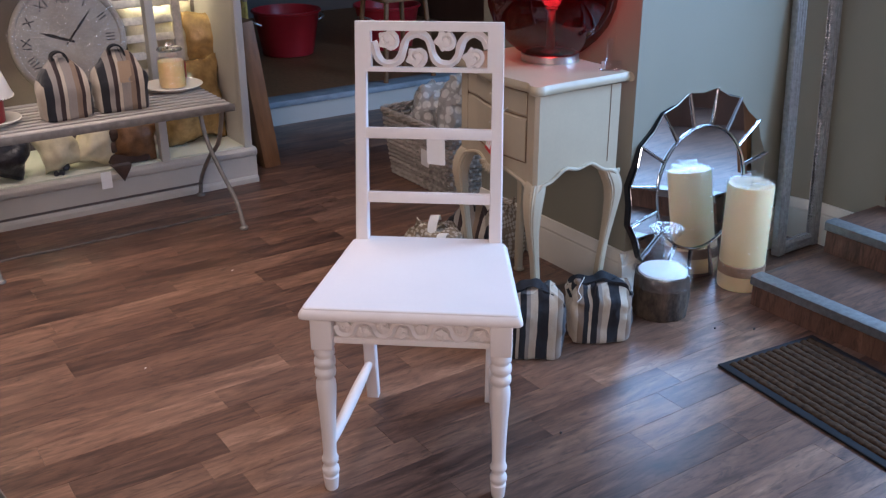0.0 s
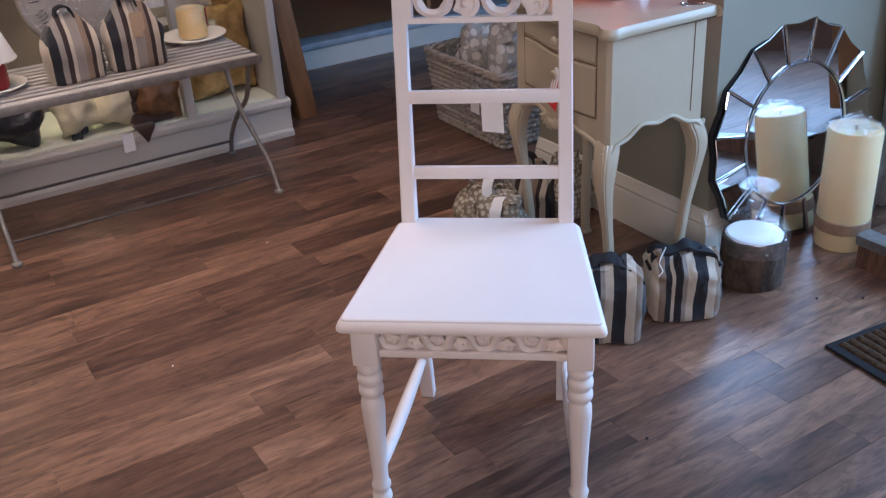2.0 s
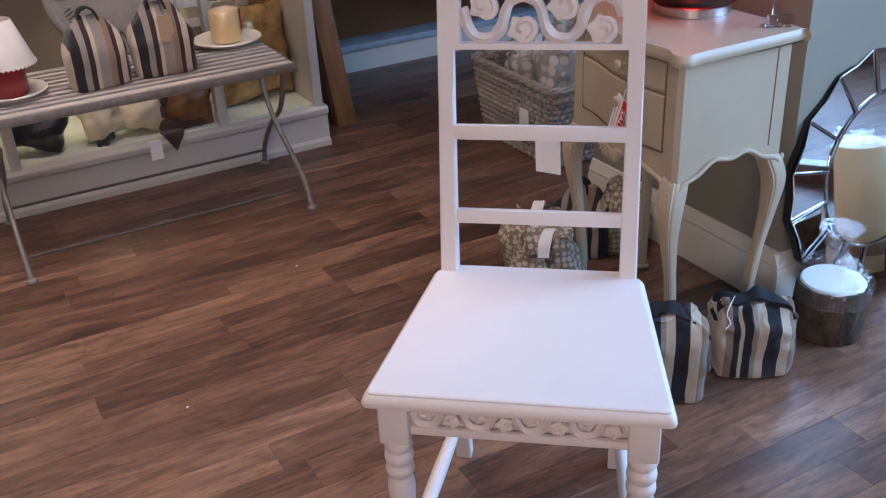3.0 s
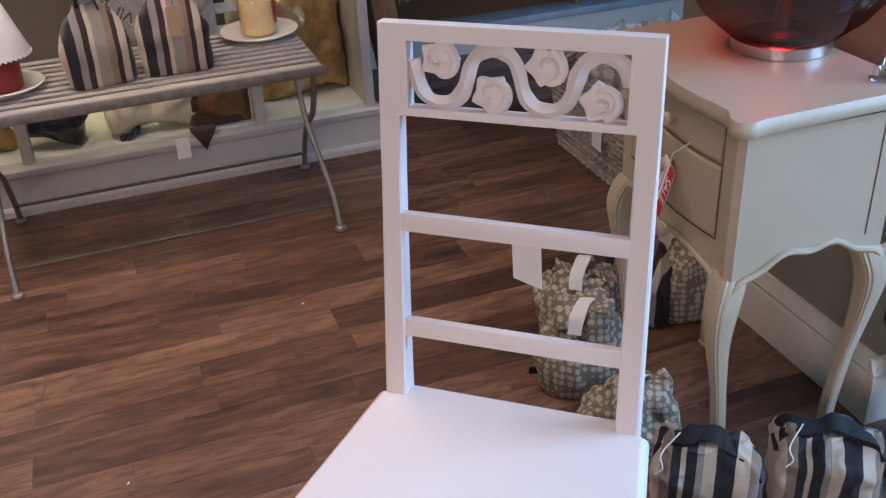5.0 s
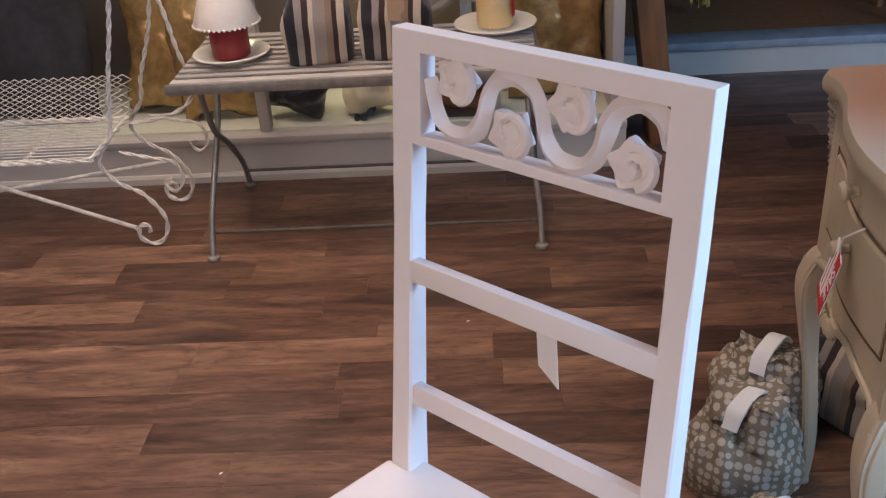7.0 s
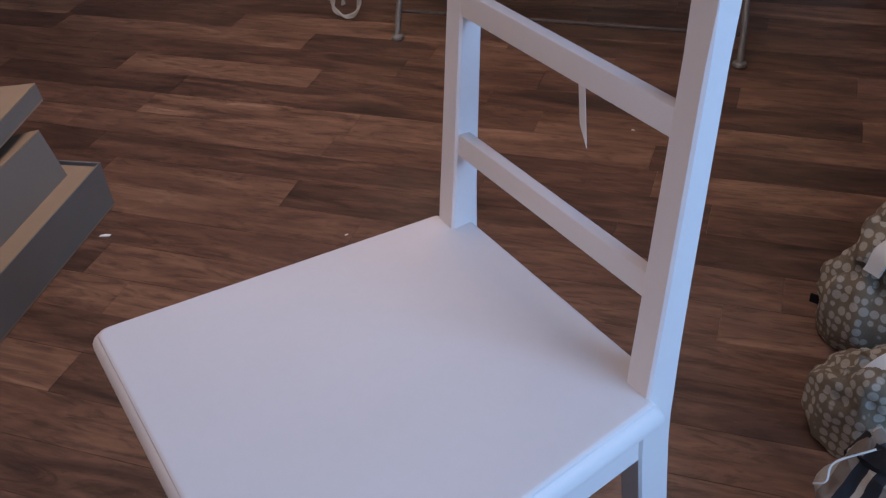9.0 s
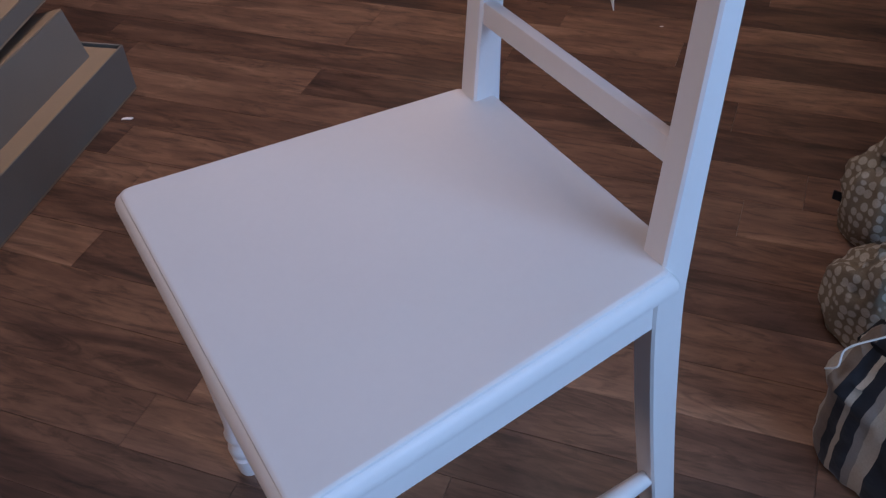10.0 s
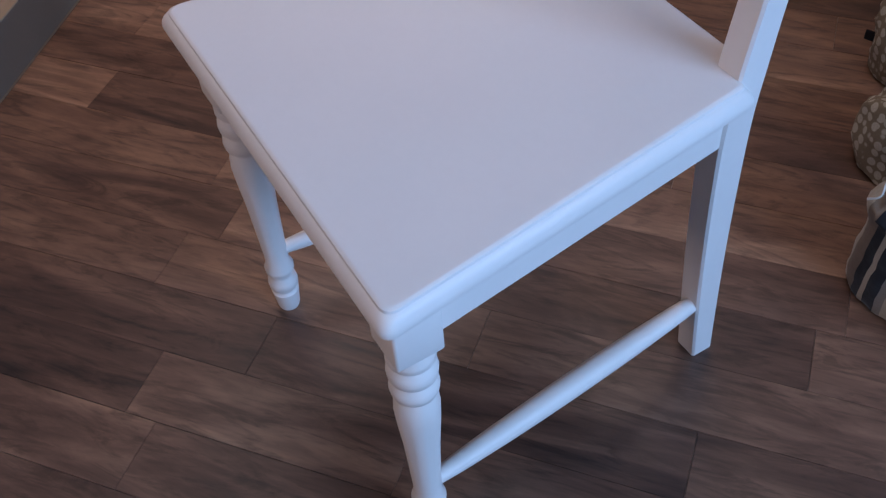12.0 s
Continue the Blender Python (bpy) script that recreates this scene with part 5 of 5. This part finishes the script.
def basket_loop(z, grow=0.0, n=96):
    f = flare(z) + grow
    o = rounded(0.02 - f, BW - 0.02 + f, 0.02 - f, BL - 0.02 + f, 0.03, 4)
    p = []
    for i in range(len(o)):
        a, b = Vector((*o[i], z)), Vector((*o[(i + 1) % len(o)], z))
        k = max(1, int((b - a).length / 0.016))
        p += [a.lerp(b, j / k) for j in range(k)]
    return p


for row in range(14):
    z = 0.012 + row * 0.0200
    loop_pts = basket_loop(z)
    cxx, cyy = BW / 2, BL / 2
    pts = []
    for i, p in enumerate(loop_pts):
        d = Vector((p.x - cxx, p.y - cyy, 0)).normalized()
        pts.append(p + d * (0.006 * math.sin(math.pi * (i + row))) + d * (0.006 if (i + row) % 2 else -0.006))
    part("weave_strand", tube(pts, 0.0075, 6, 1.15, loop=True), M_WICKER, basket)
bm = bmesh.new()
for i, p in enumerate(basket_loop(0.0)):
    if i % 3 == 0:
        d = Vector((p.x - BW / 2, p.y - BL / 2, 0)).normalized()
        add_tube(bm, [p, p + d * flare(BH) + Vector((0, 0, BH))], 0.004, 6)
part("stakes", bm, M_WICKER, basket)
bm = bmesh.new()
for k in range(3):
    lp = basket_loop(BH - 0.004, 0.004)
    add_tube(bm, [p + Vector((0, 0, 0.008 * math.sin(2 * math.pi * (i / 9 + k / 3)))) + Vector((p.x - BW / 2, p.y - BL / 2, 0)).normalized() * 0.007 * math.cos(2 * math.pi * (i / 9 + k / 3)) for i, p in enumerate(lp)], 0.007, 6, loop=True)
part("rim", bm, M_WICKER, basket, "plaited rim")
part("base", box(0.02, BW - 0.02, 0.02, BL - 0.02, 0.002, 0.012), M_WICKER, basket)
part("card_tag", slab([(-0.03, -0.035), (0.03, -0.035), (0.03, 0.035), (-0.03, 0.035)], 0, 0.001, m=pose(-0.030, 0.13, 0.165, 90, 0, -92)), M_CARD, basket, "blank white card tag")
spotted_doorstop(pose(1.33, 1.76, 0.016, 6, -4, 70), 0.20, 0.18, 0.45, M_DOTS_GREY, 14, False, 0.22, 0.026)
spotted_doorstop(pose(1.35, 1.94, 0.016, -4, 5, 50), 0.19, 0.17, 0.36, M_DOTS_GREY, 15, False, 0.22, 0.026)

# ---- boxes on the floor ----
def tray_box(m, w, l, h, label, lid=False):
    t = thing("cardboard_box", label, "box", m, "cardboard boxes")
    k = 0.004
    part("base", box(-w, 0, -l, 0, 0, k), M_KRAFT, t)
    for nm, b in (("side", (-k, 0, -l, 0, k, h)), ("side", (-w, -w + k, -l, 0, k, h)), ("end", (-w + k, -k, -k, 0, k, h)), ("end", (-w + k, -k, -l, -l + k, k, h))):
        part(nm, box(*b, 0.0008, 1), M_GREYCARD, t)
    if lid:
        part("top", box(-w, 0, -l, 0, h, h + k, 0.001, 1), M_KRAFT, t, "brown kraft top")
    else:
        part("lining", box(-w + 0.012, -0.009, -l + 0.009, -0.009, k, h - 0.006), M_KRAFT, t, "brown inner box")
    return t


tray_box(pose(-0.829, 0.918, 0.001, 0, 0, 6.6), 0.30, 0.62, 0.105, "grey card box tray with a brown lining on the floor")
tray_box(pose(-0.872, 0.868, 0.085, 0, -14, 6.6), 0.27, 0.55, 0.120, "grey card box leaning in the tray below", True)
tray_box(pose(-0.945, 0.945, 0.222, 0, -6, 12), 0.30, 0.55, 0.036, "flat brown topped card box on the stack", True)

# ---- white wire garden seat ----
def twisted(bm, pts, r=0.007, turns=60, steps=10):
    """Two wires wound round each other along a path."""
    path = spline(pts, steps)
    length = sum((b - a).length for a, b in zip(path, path[1:]))
    n = max(12, int(length / 0.008))
    fine = []
    cum = [0.0]
    for a, b in zip(path, path[1:]):
        cum.append(cum[-1] + (b - a).length)
    j = 0
    for i in range(n + 1):
        s = length * i / n
        while j < len(cum) - 2 and cum[j + 1] < s:
            j += 1
        k = (s - cum[j]) / max(1e-6, cum[j + 1] - cum[j])
        fine.append(path[j].lerp(path[j + 1], k))
    up = Vector((0.31, 0.83, 0.47))
    for strand in (0.0, math.pi):
        row = []
        for i, p in enumerate(fine):
            d = (fine[min(i + 1, n)] - fine[max(i - 1, 0)]).normalized()
            e = d.cross(up).normalized()
            f = d.cross(e)
            a = strand + 0.62 * i
            row.append(p + (e * math.cos(a) + f * math.sin(a)) * r * 0.55)
        add_tube(bm, row, r * 0.62, 6)
    return bm


seat = thing("wire_garden_seat", "white painted twisted wire garden seat with scrolled legs", "garden seat")
X1, X0, Y0, Y1, SZ = -0.765, -1.62, 1.735, 2.03, 0.318
bm = bmesh.new()
for a, b in (((X1, Y0), (X1, Y1)), ((X1, Y1), (X0, Y1)), ((X0, Y1), (X0, Y0)), ((X0, Y0), (X1, Y0))):
    twisted(bm, [(*a, SZ), (*b, SZ)], 0.0065)
part("seat_rim", bm, M_WIRE, seat)
for i in range(14):
    y = Y0 + 0.02 + (Y1 - Y0 - 0.04) * i / 13
    part("seat_wire", tube([Vector((X0, y, SZ)), Vector((X1, y, SZ))], 0.0021, 6), M_WIRE, seat)
bm = bmesh.new()
for x in (-0.95, -1.2, -1.45):
    add_tube(bm, [Vector((x, Y0, SZ - 0.006)), Vector((x, Y1, SZ - 0.006))], 0.004, 6)
part("cross_wires", bm, M_WIRE, seat)
bm = bmesh.new()
for i in range(30):
    for sgn in (1, -1):
        x = X1 - 0.02 - i * 0.028
        add_tube(bm, [Vector((x + sgn * 0.028 * math.sin(k * 1.57), Y1 + 0.02 + 0.03 * k / 4, SZ + 0.012 * k)) for k in range(9)], 0.0017, 5)
part("back_mesh", bm, M_WIRE, seat, "white wire mesh back")
for y in (1.86, 2.13):
    bm = bmesh.new()
    # leg scroll to the floor, and the arm that rises behind it
    dx = 0.0 if y < 2 else 0.02
    twisted(bm, [(-0.64 + dx, y, 0.98), (-0.655 + dx, y, 0.80), (-0.69 + dx, y, 0.62), (-0.715 + dx, y, 0.52), (-0.74, y, 0.40), (-0.755, y, 0.33), (-0.80, y, 0.26), (-0.765, y, 0.20), (-0.70, y, 0.16), (-0.655, y, 0.09), (-0.665, y, 0.03), (-0.70, y, 0.010), (-0.735, y, 0.03), (-0.73, y, 0.065), (-0.705, y, 0.065), (-0.705, y, 0.045)], 0.0060)
    twisted(bm, [(-0.74, y, 0.285), (-0.66, y, 0.265), (-0.60, y, 0.25), (-0.585, y, 0.20), (-0.61, y, 0.165), (-0.635, y, 0.19), (-0.615, y, 0.205)], 0.005)
    part("scroll_leg", bm, M_WIRE, seat, "scrolled twisted wire leg")
bm = bmesh.new()
twisted(bm, [(-0.68, 2.02, 0.95), (-0.645, 2.02, 0.78), (-0.605, 2.02, 0.62), (-0.585, 2.02, 0.50), (-0.565, 2.03, 0.40), (-0.60, 2.03, 0.34), (-0.68, 2.03, 0.31), (-0.76, 2.03, 0.30)], 0.0060)
part("arm", bm, M_WIRE, seat)
bm = bmesh.new()
add_tube(bm, [Vector((-0.74, 1.86, 0.06)), Vector((-1.2, 2.0, 0.15)), Vector((-1.62, 2.13, 0.2))], 0.006, 8)
add_tube(bm, [Vector((-0.70, 2.13, 0.14)), Vector((-1.2, 2.0, 0.12)), Vector((-1.62, 1.86, 0.08))], 0.006, 8)
part("cross_brace", bm, M_WIRE, seat)
dark = thing("dark_cushion", "large charcoal cloth cushion standing on the display shelf", "cushion", pose(-1.30, 2.42, 0.163, -6, 3, 0))
part("cover", cushion_shape(0.60, 0.74, 0.15, 17), M_DARKCLOTH, dark, smooth=80)

# ---- raised floor and things at the back of the shop ----
M_BLUEEDGE = plain("pale_blue_painted_edge", (0.26, 0.30, 0.33), 0.55, vary=0.25, scale=12)
back_step = thing("back_step", "raised back floor with a pale blue painted edge", "step")
part("riser", box(0.66, 3.2, 3.05, 3.07, 0.0, 0.098), M_PLINTH, back_step)
part("edge_board", box(0.66, 3.2, 3.03, 3.16, 0.098, 0.13, 0.004), M_BLUEEDGE, back_step, "pale blue painted edge board")
part("platform", box(0.66, 3.2, 3.161, 5.59, 0.0, 0.122), M_BROWNWOOD, back_step, "dark wooden platform")
tub = thing("red_tub", "red enamel tub on the back platform", "tub", pose(1.72, 4.18, 0.123))
part("shell", lathe([(0.15, 0.0), (0.16, 0.005), (0.205, 0.26), (0.215, 0.27), (0.205, 0.275), (0.198, 0.262), (0.152, 0.012)], 40), M_REDTUB, tub)
part("rim", tube([Vector((0.212 * math.cos(2 * math.pi * i / 40), 0.212 * math.sin(2 * math.pi * i / 40), 0.272)) for i in range(40)], 0.009, 8, loop=True), M_REDTUB, tub)
for sx in (-1, 1):
    part("handle", tube(spline([(sx * 0.195, -0.05, 0.2), (sx * 0.24, -0.04, 0.22), (sx * 0.245, 0, 0.225), (sx * 0.24, 0.04, 0.22), (sx * 0.195, 0.05, 0.2)], 4), 0.007, 8), M_STEEL, tub)
copy_thing(tub, pose(2.35, 4.0, 0.123, 0, 0, 20))

# wooden stool by the basket
stool = thing("wooden_stool", "dark wooden stool on the back platform", "stool", pose(1.95, 3.25, 0.123))
part("seat", slab(rounded(-0.17, 0.17, -0.17, 0.17, 0.03, 4), 0.44, 0.47, 0.006), M_BROWNWOOD, stool)
for sx in (-1, 1):
    for sy in (-1, 1):
        part("leg", tube([Vector((sx * 0.16, sy * 0.16, 0.0)), Vector((sx * 0.125, sy * 0.125, 0.44))], 0.014, 10), M_BROWNWOOD, stool)
    part("rung", tube([Vector((sx * 0.15, -0.15, 0.13)), Vector((sx * 0.15, 0.15, 0.13))], 0.009, 8), M_BROWNWOOD, stool)

# dried grass hanging over the back platform
grass = thing("dried_grass", "bunch of yellow dried grass hanging at the back", "dried flowers", pose(1.08, 3.36, 0.16))
bm, rg = bmesh.new(), random.Random(8)
for i in range(70):
    a, r = rg.uniform(0, 6.28), rg.uniform(0.005, 0.05)
    tip = Vector((r * math.cos(a), r * math.sin(a), rg.uniform(0.0, 0.12)))
    add_tube(bm, [tip, tip * 0.6 + Vector((0.01, 0, 0.16)), Vector((0.02 + 0.012 * math.cos(a), 0.012 * math.sin(a), 0.50))], lambda s: 0.0045 - 0.003 * s, 4)
part("stems", bm, M_STRAW, grass)
part("tie", lathe([(0.016, 0.44), (0.018, 0.445), (0.018, 0.465), (0.016, 0.47)], 14, Matrix.Translation((0.02, 0, 0))), M_RAFFIA, grass)
part("hanging_cord", tube([Vector((0.02, 0, 0.46)), Vector((0.02, 0, 2.54))], 0.002, 5), M_RAFFIA, grass)

# ---- specks on the floor ----
for x, y, s, a in ((-0.783, 0.816, 0.012, 20), (-0.30, 0.93, 0.004, 50), (0.17, 1.43, 0.004, 10)):
    sp = thing("paper_scrap", "tiny white paper scrap on the floor", "scrap", pose(x, y, 0.0005, 0, 0, a), "paper scraps")
    part("scrap", slab([(-s, -s * 0.25), (s * 0.7, -s * 0.4), (s, s * 0.1), (0, s * 0.35), (-s * 0.8, s * 0.2)], 0, 0.0012), M_CARD, sp)
for k, (x, y) in enumerate(((1.205, 0.19), (1.3, 0.12), (0.45, 0.02))):
    cr = thing("dirt_crumb", "dark crumb of dirt on the floor", "crumb", pose(x, y, 0.0005), "dirt crumbs")
    bm = bmesh.new()
    bmesh.ops.create_icosphere(bm, subdivisions=1, radius=0.004, matrix=Matrix.Translation((0, 0, 0.003)))
    part("grain", bm, M_INK, cr)

# door frame beside the steps
jamb = thing("door_frame", "brown wooden door frame above the steps", "door frame")
part("jamb", box(WC - 0.02, WC + 0.12, 0.13, 0.215, 0.235, 2.3, 0.004), M_BROWNWOOD, jamb)

# ---- laminate floor, strip by strip ----
floor = new("floor")
tagged(floor, "walnut laminate floor of staggered strips", "floor", "", "structure")
SW, SY0 = 0.0965, 1.281
LENGTHS = (0.36, 0.46, 0.56, 0.68, 0.80, 0.94)
strip_mesh = {}


def strip_bm(x0, x1, y0, y1):
    g, c = 0.00022, 0.00018
    bm = bmesh.new()
    lo = [(x0 + g, y0 + g), (x1 - g, y0 + g), (x1 - g, y1 - g), (x0 + g, y1 - g)]
    hi = [(x0 + g + c, y0 + g + c), (x1 - g - c, y0 + g + c), (x1 - g - c, y1 - g - c), (x0 + g + c, y1 - g - c)]
    add_rings(bm, [[Vector((*p, -0.011)) for p in lo], [Vector((*p, -0.0004)) for p in lo], [Vector((*p, 0.0)) for p in hi]])
    return bm


KNOWN = {-2: -0.093, -1: -0.473, -4: -0.287, 3: -0.084, 0: 0.227}
rs = random.Random(21)
verts, faces = [], []
count = 0
for row in range(-49, 19):
    y0 = SY0 + row * SW
    y1 = y0 + SW - (0.0004 if row % 2 else 0.0)
    x = KNOWN.get(row, rs.uniform(-0.4, 0.4))
    spans, right, left = [], x, x
    while right < 3.19:
        L = rs.choice(LENGTHS)
        spans.append((right, min(right + L, 3.19), L))
        right += L
    while left > -4.0:
        L = rs.choice(LENGTHS)
        spans.append((left - L, left, L))
        left -= L
    for a, b, L in spans:
        if b > SX + 0.01 and y0 < SY - 0.05:
            b = SX + 0.01
        a = max(a, -4.09)
        if b - a < 0.03:
            continue
        near = -1.55 < (a + b) / 2 < 1.5 and -0.55 < y0 < 2.28 and count < 290
        if near:
            if abs((b - a) - L) < 1e-6:
                if (L, row % 2) not in strip_mesh:
                    strip_mesh[L, row % 2] = mesh_of(strip_bm(0, L, 0, y1 - y0), "plank", M_FLOOR, 0)
                ob = new("plank", strip_mesh[L, row % 2])
                ob.location = (a, y0, 0)
            else:
                ob = new("plank", mesh_of(strip_bm(a, b, y0, y1), "plank", M_FLOOR, 0))
            ob.parent = floor
            count += 1
        else:
            g, c, k = 0.00022, 0.00018, len(verts)
            verts += [(a + g, y0 + g, -0.011), (b - g, y0 + g, -0.011), (b - g, y1 - g, -0.011), (a + g, y1 - g, -0.011),
                      (a + g + c, y0 + g + c, 0), (b - g - c, y0 + g + c, 0), (b - g - c, y1 - g - c, 0), (a + g + c, y1 - g - c, 0)]
            faces += [(k + 4, k + 5, k + 6, k + 7)] + [(k + i, k + (i + 1) % 4, k + 4 + (i + 1) % 4, k + 4 + i) for i in range(4)]
M_FLOOR_FAR = wood_floor("walnut_laminate_far", FLOOR_TONES, island=True)
me = bpy.data.meshes.new("planks_beyond")
me.from_pydata(verts, [], faces)
me.materials.append(M_FLOOR_FAR)
rest = new("planks_beyond", me)
rest.parent = floor
tagged(rest, kind="stuff")
